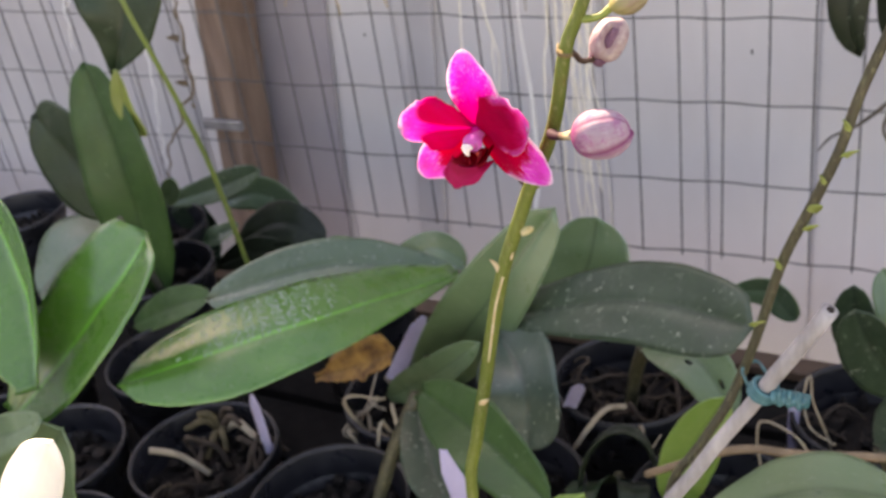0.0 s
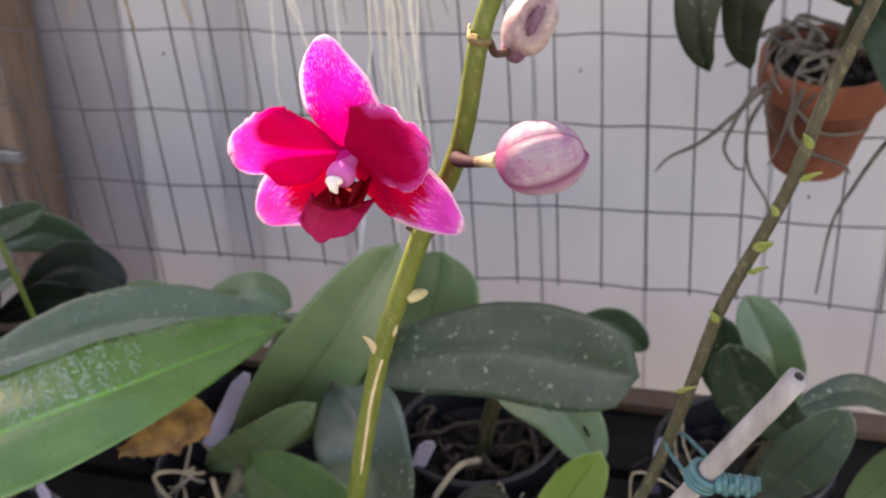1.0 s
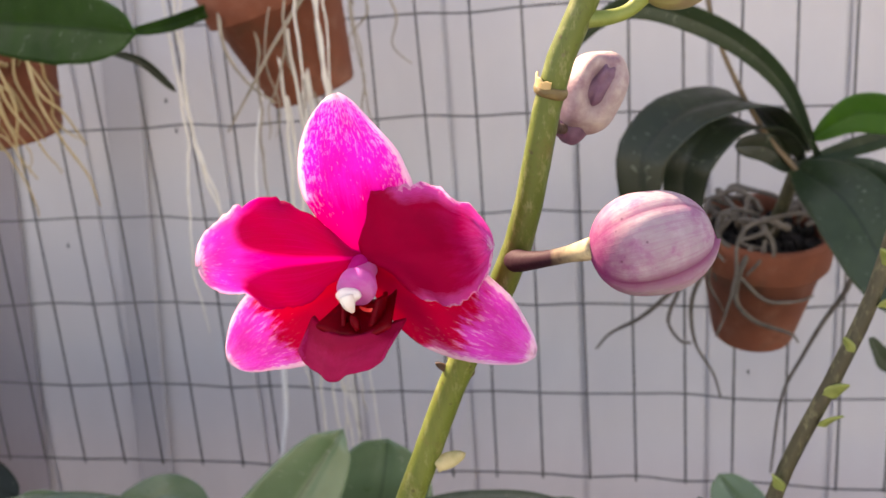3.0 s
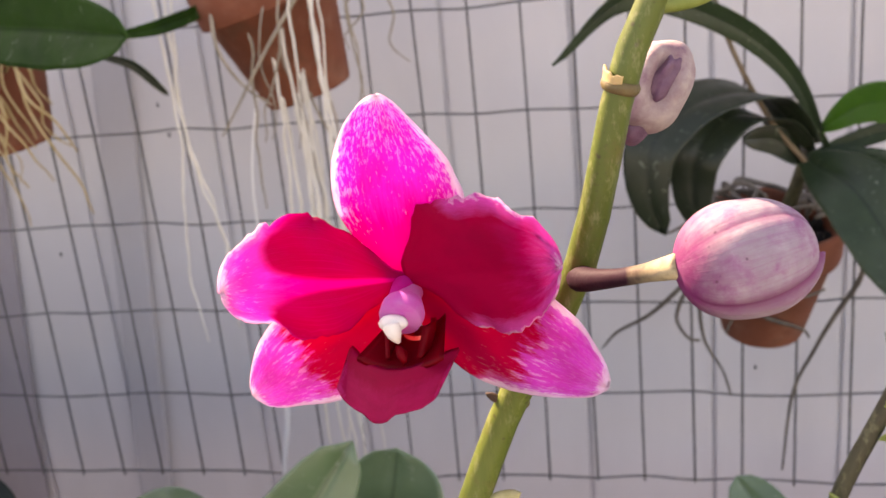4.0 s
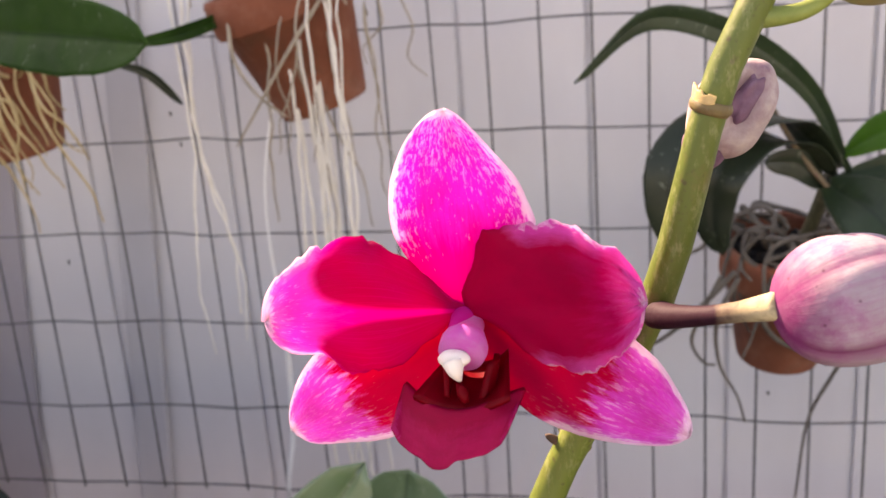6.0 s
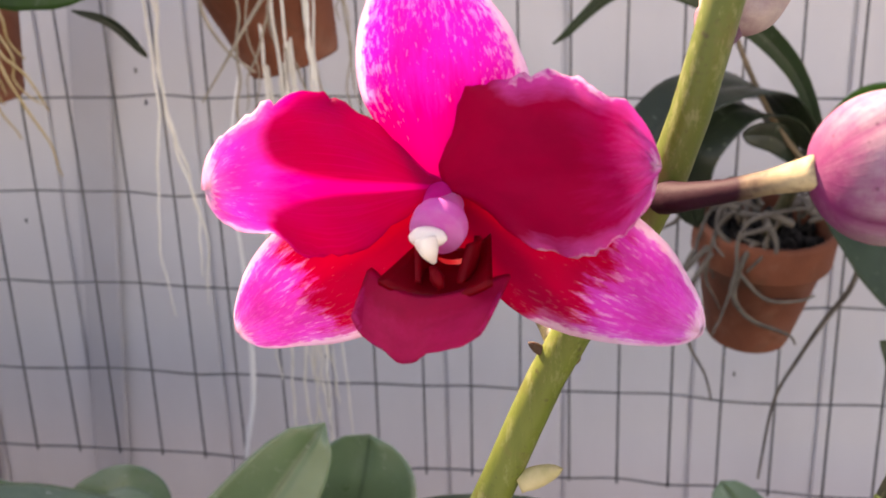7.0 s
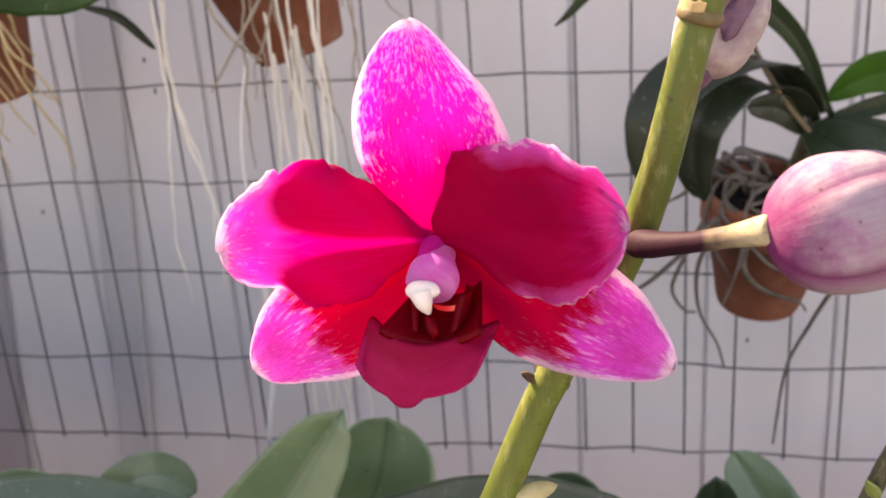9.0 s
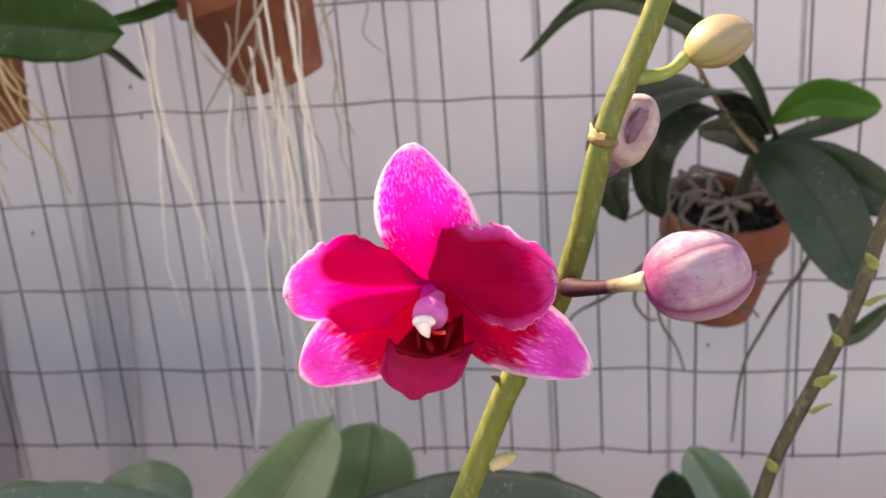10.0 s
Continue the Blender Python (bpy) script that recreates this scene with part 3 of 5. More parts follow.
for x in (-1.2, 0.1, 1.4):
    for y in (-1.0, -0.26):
        part("leg", box((x - 0.03, y - 0.03, 0.0), (x + 0.03, y + 0.03, 0.962), 0.003), "bench_wood_shaded", bench, smooth=False)

# wire grid
fence = thing("wire_mesh", (0.1, 0.0, 1.0), "rusty dark welded wire grid before the wall", "wire mesh")


def wire(points, name):
    return part(name, tube(points, 0.00125, steps=24, sides=6), "wire", fence)


rng = random.Random(4)
for k in range(-18, 27):
    x = 0.05 * k
    lean = rng.uniform(-0.0015, 0.0015)
    wire([(x + lean, 0.003 * math.sin(k * 0.7) - 0.0014, 0.997), (x + rng.uniform(-0.002, 0.002), 0.003 * math.sin(k * 0.7 + 1) - 0.0014, 1.3), (x + rng.uniform(-0.002, 0.002), -0.0014, 1.6), (x, -0.0014, 2.05)], "upright_wire")
for j in range(11):
    z = 1.0 + 0.1 * j
    pts = [(x * 0.05, 0.003 * math.sin(x * 0.7 + (1 if j > 1 else 0)) + 0.0011, z + rng.uniform(-0.0022, 0.0022)) for x in range(-19, 28)]
    part("cross_wire", tube(pts, 0.00115, steps=150, sides=6), "wire", fence)


# ---- pots ----
def black_pot(r=0.066, h=0.125, label="black plastic pot of bark on the bench"):
    """A tapered plastic pot with a rolled rim, ribs inside and bark."""
    pot = thing("plastic_pot", (0, 0, 0), label, "plant pot", "black pots on the bench")
    out = [(r * 0.72, 0.0), (r * 0.74, 0.002), (r * 0.95, h - 0.016), (r * 0.985, h - 0.014), (r, h - 0.004), (r * 0.995, h), (r * 0.96, h), (r * 0.945, h - 0.003), (r * 0.92, h * 0.72), (r * 0.70, 0.006)]
    part("shell", lathe(out, 56), "black_plastic", pot)
    bm = bmesh.new()
    g = random.Random(round(r * 1e4))
    for i in range(90):
        a, q = g.uniform(0, 6.283), r * 0.86 * math.sqrt(g.random())
        blob(bm, (q * math.cos(a), q * math.sin(a), h * 0.70 + g.uniform(-0.004, 0.008)), (g.uniform(0.006, 0.012), g.uniform(0.004, 0.008), g.uniform(0.003, 0.006)), i)
    vs = bmesh.ops.create_circle(bm, cap_ends=True, segments=40, radius=r * 0.9)["verts"]
    for v in vs:
        v.co.z += h * 0.685
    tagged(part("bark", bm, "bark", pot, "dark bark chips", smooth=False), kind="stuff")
    return pot


BENCH = 0.989
first = black_pot()
POTS = [(0.149, -0.606, 0.14, 0), (0.290, -0.622, 0.14, 20), (0.292, -0.478, 0.135, 50), (0.467, -0.405, 0.13, 80), (0.667, -0.392, 0.135, 130), (0.02, -0.50, 0.135, 10),
        (0.415, -0.560, 0.12, 65), (0.575, -0.530, 0.11, 30), (0.74, -0.535, 0.12, 140), (-0.12, -0.36, 0.12, 90), (-0.14, -0.55, 0.12, 35), (0.10, -0.745, 0.13, 100), (0.55, -0.80, 0.13, 77),
        (0.66, -0.69, 0.12, 15), (0.14, -0.335, 0.12, 44), (-0.20, -0.275, 0.0, 71), (-0.443, -0.289, 0.11, 12), (0.010, -0.652, 0.12, 61), (-0.13, -0.70, 0.12, 22)]
first.matrix_basis = pose(POTS[0][0], POTS[0][1], BENCH, 0, 0, 0)
for x, y, _, turn in POTS[1:]:
    copy_thing(first, pose(x, y, BENCH, 0, 0, turn))


def clay_pot(centre, r, h, tilt, turn, label):
    """A terracotta pot with a collar, tilted on its wire hook."""
    pot = thing("clay_pot", (0, 0, 0), label, "plant pot", "hanging clay pots")
    out = [(r * 0.60, 0.0), (r * 0.62, 0.003), (r * 0.90, h * 0.70), (r * 0.985, h * 0.715), (r, h * 0.73), (r * 1.01, h - 0.004), (r * 0.99, h), (r * 0.92, h), (r * 0.90, h - 0.004), (r * 0.84, h * 0.74), (r * 0.55, 0.008)]
    part("shell", lathe(out, 56), "terracotta", pot)
    bm = bmesh.new()
    g = random.Random(7)
    for i in range(70):
        a, q = g.uniform(0, 6.283), r * 0.8 * math.sqrt(g.random())
        blob(bm, (q * math.cos(a), q * math.sin(a), h * 0.84 + g.uniform(-0.004, 0.008)), (g.uniform(0.006, 0.012), g.uniform(0.004, 0.008), g.uniform(0.003, 0.006)), i)
    vs = bmesh.ops.create_circle(bm, cap_ends=True, segments=40, radius=r * 0.86)["verts"]
    for v in vs:
        v.co.z += h * 0.82
    tagged(part("bark", bm, "bark", pot, "dark bark chips", smooth=False), kind="stuff")
    hook = bmesh.new()
    add_tube(hook, [(0, r, h * 0.68), (0, r + 0.010, h * 0.70), (0, -centre[1] + 0.011, h * 0.68)], 0.0008, 12, 6)
    part("wire_hook", hook, "wire", pot)
    pot.matrix_basis = pose(*centre, tilt, 0, 0) @ pose(0, 0, 0, 0, turn, 0)
    return pot


clay_pot((0.708, -0.072, 1.205), 0.058, 0.112, 10, 4, "old terracotta pot wired to the grid, full of grey roots")
clay_pot((0.318, -0.085, 1.445), 0.064, 0.116, 6, -15, "terracotta pot hung on the grid, trailing pale roots")
clay_pot((0.020, -0.090, 1.413), 0.060, 0.110, 6, -6, "terracotta pot hung on the grid, tan roots over its rim")


# ---- plants ----
def plant(name, place, label, category="orchid", group=""):
    return thing(name, place, label, category, group)


def crown(ob, points, radius=0.006, material="stem_dark", name="stem"):
    """The short stem that carries the leaves."""
    return part(name, tube(points, radius, 12, 8), material, ob)

plant_pl = plant("leafy_orchid", (0.292, -0.478, 1.085), "potted orchid with long glossy green leaves")
crown(plant_pl, [(0.292, -0.478, 1.08), (0.315, -0.47, 1.17), (0.35, -0.465, 1.238)])
leaf(plant_pl, [(0.351, -0.470, 1.242), (0.301, -0.600, 1.273), (0.196, -0.700, 1.264)], (0.735, -0.610, -0.300), 0.0450, "leaf_bright", fold=-0.05, dew=700, slim=0.36)
leaf(plant_pl, [(0.336, -0.430, 1.213), (0.231, -0.470, 1.233), (0.102, -0.510, 1.200)], (0.579, -0.577, -0.575), 0.0260, "leaf_grey", fold=0.05)
leaf(plant_pl, [(0.270, -0.440, 1.075), (0.382, -0.500, 1.228), (0.451, -0.490, 1.325)], (0.986, 0.000, -0.168), 0.0316, "leaf_mid", fold=0.12)
leaf(plant_pl, [(0.255, -0.470, 1.091), (0.347, -0.530, 1.181), (0.401, -0.540, 1.231)], (0.816, -0.312, -0.486), 0.0160, "leaf_mid", fold=0.10)
leaf(plant_pl, [(0.422, -0.440, 1.188), (0.447, -0.430, 1.240), (0.455, -0.420, 1.280)], (0.998, 0.000, 0.067), 0.0359, "leaf_mid", fold=0.05)

plant_pr = plant("leafy_orchid", (0.415, -0.53, 1.085), "potted orchid with a broad dusty dark leaf")
crown(plant_pr, [(0.415, -0.55, 1.075), (0.4, -0.52, 1.16), (0.396, -0.493, 1.222)])
leaf(plant_pr, [(0.396, -0.490, 1.222), (0.515, -0.530, 1.280), (0.610, -0.580, 1.310)], (0.254, -0.771, -0.584), 0.0292, "leaf_dark", fold=0.02, b=0.32)
leaf(plant_pr, [(0.395, -0.500, 1.214), (0.438, -0.550, 1.208), (0.446, -0.570, 1.162)], (0.919, 0.000, 0.395), 0.0338, "leaf_blue", fold=0.10)

plant_pn = plant("leafy_orchid", (0.33, -0.6, 1.085), "orchid with folded mid-green leaves low between the pots")
crown(plant_pn, [(0.315, -0.615, 1.07), (0.335, -0.59, 1.14), (0.358, -0.57, 1.195)])
leaf(plant_pn, [(0.361, -0.570, 1.200), (0.443, -0.630, 1.224), (0.509, -0.670, 1.220)], (0.689, 0.272, 0.671), 0.0250, "leaf_deep", fold=0.15)
leaf(plant_pn, [(0.354, -0.570, 1.187), (0.384, -0.610, 1.179), (0.422, -0.650, 1.175)], (0.947, 0.000, 0.321), 0.0210, "leaf_dark", fold=0.10)

plant_ph = plant("leafy_orchid", (0.5, -0.41, 1.085), "orchid with a hole-eaten leaf and a pale new leaf")
crown(plant_ph, [(0.467, -0.405, 1.075), (0.475, -0.41, 1.12), (0.488, -0.42, 1.162)])
leaf(plant_ph, [(0.487, -0.420, 1.162), (0.537, -0.440, 1.171), (0.573, -0.470, 1.149)], (-0.721, -0.466, -0.513), 0.0214, "leaf_mid", fold=0.08, nibbled=True)
leaf(plant_ph, [(0.539, -0.520, 1.089), (0.560, -0.540, 1.170), (0.584, -0.540, 1.222)], (0.934, 0.000, 0.358), 0.0195, "leaf_light", fold=0.22)

plant_pf = plant("leafy_orchid", (0.63, -0.7, 1.085), "orchid with a broad green leaf below the cane")
crown(plant_pf, [(0.655, -0.69, 1.075), (0.62, -0.7, 1.2), (0.607, -0.7, 1.266)])
leaf(plant_pf, [(0.606, -0.700, 1.265), (0.658, -0.700, 1.307), (0.706, -0.680, 1.297)], (0.166, -0.964, 0.208), 0.0259, "leaf_mid", fold=0.10)

plant_pq = plant("leafy_orchid", (0.68, -0.385, 1.085), "small orchid with upright leaves in a black pot")
crown(plant_pq, [(0.667, -0.392, 1.075), (0.685, -0.382, 1.11), (0.691, -0.38, 1.142)])
leaf(plant_pq, [(0.690, -0.380, 1.136), (0.683, -0.380, 1.190), (0.660, -0.360, 1.227)], (0.997, 0.000, 0.082), 0.0202, "leaf_mid", fold=0.10)
leaf(plant_pq, [(0.685, -0.380, 1.130), (0.651, -0.400, 1.187), (0.645, -0.410, 1.240)], (0.936, 0.000, 0.352), 0.0176, "leaf_dark", fold=0.10)
leaf(plant_pq, [(0.692, -0.380, 1.139), (0.745, -0.340, 1.139), (0.801, -0.310, 1.094)], (0.209, -0.747, -0.631), 0.0125, "leaf_dark", fold=0.10)

plant_pw = plant("leafy_orchid", (0.7, -0.51, 1.085), "orchid with greyish blue-green leaves")
crown(plant_pw, [(0.735, -0.535, 1.075), (0.7, -0.505, 1.13), (0.679, -0.5, 1.17)])
leaf(plant_pw, [(0.678, -0.500, 1.169), (0.700, -0.540, 1.241), (0.715, -0.550, 1.280)], (0.791, -0.288, -0.541), 0.0174, "leaf_blue", fold=0.10)
leaf(plant_pw, [(0.727, -0.500, 1.164), (0.751, -0.520, 1.220), (0.765, -0.550, 1.259)], (0.363, -0.360, -0.860), 0.0139, "leaf_mid", fold=0.10)

plant_px = plant("leafy_orchid", (0.7, -0.42, 1.085), "orchid leaf of deep green beside a black pot")
crown(plant_px, [(0.685, -0.4, 1.08), (0.7, -0.415, 1.12), (0.701, -0.42, 1.149)])
leaf(plant_px, [(0.701, -0.420, 1.149), (0.669, -0.440, 1.198), (0.651, -0.450, 1.245)], (0.735, 0.000, 0.678), 0.0234, "leaf_dark", fold=0.10)

plant_s1 = plant("leafy_orchid", (0.5, -0.26, 1.085), "small dark-leaved orchids at the back of the bench")
crown(plant_s1, [(0.505, -0.235, 0.989), (0.505, -0.24, 1.05), (0.513, -0.23, 1.10)])
leaf(plant_s1, [(0.511, -0.230, 1.099), (0.547, -0.220, 1.100), (0.576, -0.220, 1.071)], (-0.216, 0.000, -0.976), 0.0170, "leaf_grey", fold=0.10)
leaf(plant_s1, [(0.164, -0.300, 1.123), (0.225, -0.300, 1.152), (0.261, -0.300, 1.137)], (0.243, -0.547, -0.801), 0.0183, "leaf_mid", fold=0.10)
leaf(plant_s1, [(0.076, -0.310, 1.131), (0.109, -0.310, 1.145), (0.156, -0.310, 1.142)], (0.225, -0.425, -0.876), 0.0118, "leaf_mid", fold=0.10)

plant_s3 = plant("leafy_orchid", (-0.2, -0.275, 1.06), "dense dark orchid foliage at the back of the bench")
leaf(plant_s3, [(-0.144, -0.200, 1.054), (-0.058, -0.200, 1.095), (0.006, -0.200, 1.074)], (0.310, -0.523, -0.794), 0.0287, "leaf_shade_black", fold=0.00)
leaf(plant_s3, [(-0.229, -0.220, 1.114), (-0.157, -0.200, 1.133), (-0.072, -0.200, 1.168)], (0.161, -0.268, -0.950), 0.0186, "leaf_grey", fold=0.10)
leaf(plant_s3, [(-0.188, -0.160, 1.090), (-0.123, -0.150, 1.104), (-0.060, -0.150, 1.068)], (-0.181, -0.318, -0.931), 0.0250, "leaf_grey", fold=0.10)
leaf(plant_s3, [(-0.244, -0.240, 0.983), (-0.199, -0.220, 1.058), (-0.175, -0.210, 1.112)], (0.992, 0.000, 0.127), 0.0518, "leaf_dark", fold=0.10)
# blackish leaf added to darken the gap over the rail
leaf(plant_s3, [(-0.170, -0.222, 1.026), (-0.089, -0.220, 1.060), (-0.020, -0.220, 1.050)], (0.200, -0.500, -0.840), 0.0200, "leaf_shade_black", fold=0.06)
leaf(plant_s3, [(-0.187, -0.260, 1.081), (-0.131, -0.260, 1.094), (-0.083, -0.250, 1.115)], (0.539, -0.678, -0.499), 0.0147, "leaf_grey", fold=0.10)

plant_pu = plant("leafy_orchid", (-0.12, -0.36, 1.085), "tall orchid with broad upright dark leaves")
crown(plant_pu, [(-0.12, -0.36, 1.075), (-0.14, -0.36, 1.12), (-0.153, -0.36, 1.181)])
leaf(plant_pu, [(-0.134, -0.360, 1.067), (-0.130, -0.360, 1.227), (-0.169, -0.330, 1.354)], (0.980, 0.000, 0.199), 0.0590, "leaf_deep", fold=0.06)
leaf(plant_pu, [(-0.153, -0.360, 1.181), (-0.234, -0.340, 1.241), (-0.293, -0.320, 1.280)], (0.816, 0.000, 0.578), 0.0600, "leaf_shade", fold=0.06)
leaf(plant_pu, [(-0.183, -0.340, 1.152), (-0.230, -0.380, 1.137), (-0.268, -0.420, 1.091)], (0.932, -0.362, 0.013), 0.0552, "leaf_grey", fold=0.10)
leaf(plant_pu, [(-0.093, -0.440, 1.091), (-0.007, -0.460, 1.141), (0.057, -0.460, 1.166)], (0.414, -0.713, -0.566), 0.0210, "leaf_deep", fold=0.10)
leaf(plant_pu, [(-0.108, -0.330, 1.185), (-0.094, -0.330, 1.202), (-0.084, -0.330, 1.218)], (0.956, 0.000, 0.292), 0.0130, "leaf_mid", fold=0.10)

plant_hu = plant("hanging_leaves", (-0.1, -0.3, 1.5), "drooping grey-green leaves of a hung orchid with one yellow leaf")
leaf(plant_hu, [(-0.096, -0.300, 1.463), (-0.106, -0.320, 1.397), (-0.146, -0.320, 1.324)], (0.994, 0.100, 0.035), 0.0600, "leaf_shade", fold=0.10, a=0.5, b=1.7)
leaf(plant_hu, [(-0.099, -0.350, 1.355), (-0.103, -0.350, 1.313), (-0.084, -0.350, 1.280)], (0.975, 0.000, 0.221), 0.0140, "leaf_yellow", fold=0.10)

plant_pb = plant("leafy_orchid", (0.09, -0.73, 1.085), "orchid with bright green strap leaves")
crown(plant_pb, [(0.1, -0.745, 1.075), (0.09, -0.735, 1.14), (0.09, -0.722, 1.222)])
leaf(plant_pb, [(0.089, -0.720, 1.223), (0.157, -0.680, 1.296), (0.193, -0.630, 1.351)], (0.988, -0.125, 0.092), 0.0480, "leaf_bright", fold=0.12, b=0.34)
leaf(plant_pb, [(0.131, -0.720, 1.261), (0.094, -0.680, 1.313), (0.036, -0.640, 1.362)], (0.976, 0.000, 0.220), 0.0455, "leaf_bright", fold=0.28)
leaf(plant_pb, [(0.048, -0.740, 1.202), (0.143, -0.760, 1.254), (0.191, -0.760, 1.279)], (0.615, -0.655, -0.439), 0.0153, "leaf_mid", fold=0.10)
leaf(plant_pb, [(0.019, -0.720, 1.089), (0.120, -0.740, 1.194), (0.176, -0.740, 1.252)], (0.919, 0.000, 0.395), 0.0438, "leaf_mid", fold=0.10)

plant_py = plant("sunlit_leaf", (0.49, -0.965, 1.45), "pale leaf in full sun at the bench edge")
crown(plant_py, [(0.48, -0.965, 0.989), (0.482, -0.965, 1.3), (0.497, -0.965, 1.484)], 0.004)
leaf(plant_py, [(0.496, -0.965, 1.482), (0.515, -0.965, 1.503), (0.528, -0.965, 1.520)], (0.934, 0.000, 0.358), 0.0086, "leaf_glare_white", fold=0.10)

plant_hb = plant("hanging_orchid", (0.2, -0.12, 1.53), "orchid with a large glossy leaf hung on the grid")
leaf(plant_hb, [(0.185, -0.380, 1.548), (0.273, -0.420, 1.545), (0.351, -0.460, 1.541)], (-0.041, -0.229, -0.972), 0.0218, "leaf_green", fold=0.12)
leaf(plant_hb, [(0.137, -0.120, 1.495), (0.169, -0.115, 1.483), (0.193, -0.105, 1.453)], (0.657, 0.000, 0.754), 0.0044, "leaf_shade_black", fold=0.10)
leaf(plant_hb, [(0.200, -0.200, 1.517), (0.230, -0.170, 1.520), (0.261, -0.120, 1.531)], (-0.132, 0.000, -0.991), 0.0065, "leaf_green", fold=0.10)

plant_ha = plant("hanging_orchid", (0.72, -0.12, 1.33), "hung orchid with arching dark leaves and grey roots")
crown(plant_ha, [(0.715, -0.1, 1.3), (0.725, -0.13, 1.345), (0.735, -0.142, 1.385)])
leaf(plant_ha, [(0.736, -0.150, 1.392), (0.694, -0.180, 1.438), (0.646, -0.220, 1.443), (0.616, -0.245, 1.423), (0.610, -0.250, 1.398), (0.613, -0.250, 1.374), (0.622, -0.248, 1.354)], (0.9, -0.25, -0.3), 0.0215, "leaf_shade_black", fold=0.05, a=0.4, b=0.46)
leaf(plant_ha, [(0.734, -0.150, 1.387), (0.701, -0.170, 1.417), (0.670, -0.190, 1.425), (0.647, -0.210, 1.404), (0.643, -0.210, 1.382), (0.644, -0.210, 1.361), (0.651, -0.208, 1.342)], (0.9, -0.25, -0.3), 0.0200, "leaf_shade_black", fold=0.05, a=0.4, b=0.46)
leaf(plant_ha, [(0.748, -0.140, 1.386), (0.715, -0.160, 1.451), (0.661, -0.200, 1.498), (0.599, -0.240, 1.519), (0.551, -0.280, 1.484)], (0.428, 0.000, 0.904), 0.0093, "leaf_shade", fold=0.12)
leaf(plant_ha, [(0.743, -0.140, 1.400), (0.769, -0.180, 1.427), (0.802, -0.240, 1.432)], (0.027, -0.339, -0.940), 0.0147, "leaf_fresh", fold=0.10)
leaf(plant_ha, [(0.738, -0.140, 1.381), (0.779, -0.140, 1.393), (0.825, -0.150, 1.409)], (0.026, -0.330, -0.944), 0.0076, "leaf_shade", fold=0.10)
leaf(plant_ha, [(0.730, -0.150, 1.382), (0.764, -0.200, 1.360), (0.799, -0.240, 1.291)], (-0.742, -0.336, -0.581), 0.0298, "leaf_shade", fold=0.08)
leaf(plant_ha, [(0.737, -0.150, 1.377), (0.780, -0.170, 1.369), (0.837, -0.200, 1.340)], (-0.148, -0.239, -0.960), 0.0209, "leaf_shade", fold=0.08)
leaf(plant_ha, [(0.728, -0.150, 1.377), (0.707, -0.170, 1.400), (0.681, -0.180, 1.405)], (0.031, 0.000, 1.000), 0.0113, "leaf_shade_black", fold=0.05)
leaf(plant_ha, [(0.817, -0.260, 1.292), (0.783, -0.270, 1.268), (0.765, -0.280, 1.290)], (0.216, 0.000, -0.976), 0.0079, "leaf_shade", fold=0.10)


# ---- the flowering orchid ----
bloom = plant("flowering_orchid", (0.55, -0.80, 1.085), "orchid with one magenta flower edged in white, and pink buds")
leaf(bloom, [(0.548, -0.80, 1.09), (0.566, -0.80, 1.30), (0.572, -0.80, 1.352), (0.586, -0.79, 1.362)], (0.378, -0.822, 0.425), 0.0182, "leaf_light")
leaf(bloom, [(0.548, -0.80, 1.08), (0.52, -0.86, 1.15), (0.48, -0.90, 1.14)], (0.7, 0.6, 0.2), 0.026, "leaf_mid")
spike = part("flower_stem", tube([(0.549, -0.802, 1.07), (0.542, -0.806, 1.25), (0.5431, -0.8085, 1.3639), (0.5494, -0.8085, 1.3965), (0.5576, -0.8085, 1.4286), (0.5638, -0.8085, 1.4539), (0.5712, -0.8085, 1.4800), (0.5787, -0.8085, 1.4990), (0.5853, -0.8085, 1.515), (0.5972, -0.8125, 1.5385), (0.6039, -0.814, 1.5643), (0.6085, -0.813, 1.575), (0.6150, -0.812, 1.592), (0.620, -0.80, 1.62), (0.628, -0.79, 1.66)],
             [0.0024, 0.0023, 0.0022, 0.0024, 0.0026, 0.0026, 0.0024, 0.0019, 0.0012], 80, 16), "stem_green", bloom, "smooth yellow-green flower stem")


def ring(at, way, r, w, material, name="node"):
    """A raised joint on a stem."""
    at, way = Vector(at), Vector(way).normalized()
    return part(name, tube([at - way * w, at - way * w * 0.3, at + way * w * 0.3, at + way * w], [r * 0.93, r * 1.04, r * 1.04, r * 0.93], 6, 16), material, spike)


def bract(at, way, out, size, material, owner, wide=0.45, name="bract"):
    """A small pointed scale that clasps the stem."""
    at, way, out = Vector(at), Vector(way).normalized(), Vector(out).normalized()
    side = way.cross(out).normalized()

    def surface(u, v):
        r = 2 * u - 1
        h = size * wide * blade(v, 0.3, 0.6, 0.9)
        p = at + way * size * v + side * h * r + out * (size * 0.35 * v * v - h * 0.5 * r * r)
        return p, (out - way * 0.7 * v).normalized(), 1.0

    return part(name, sheet(surface, 6, 8, 0.0005), material, owner)


ring((0.6037, -0.814, 1.5636), (0.3, 0, 0.95), 0.00250, 0.0008, "node_brown")


def cup_surface(u, v):
    """A torn dry collar half round the stem."""
    a = -3.3 + 1.7 * u
    tall = 0.0023 * (1 - 0.55 * u + 0.30 * noise.noise((u * 5, 2.0, 7.0)))
    way = Vector((math.cos(a), math.sin(a), 0.0))
    p = Vector((0.6040, -0.814, 1.5642)) + way * (0.00245 + 0.0003 * v) + Vector((0.25, 0, 0.97)) * tall * v
    return p, way, 1.0


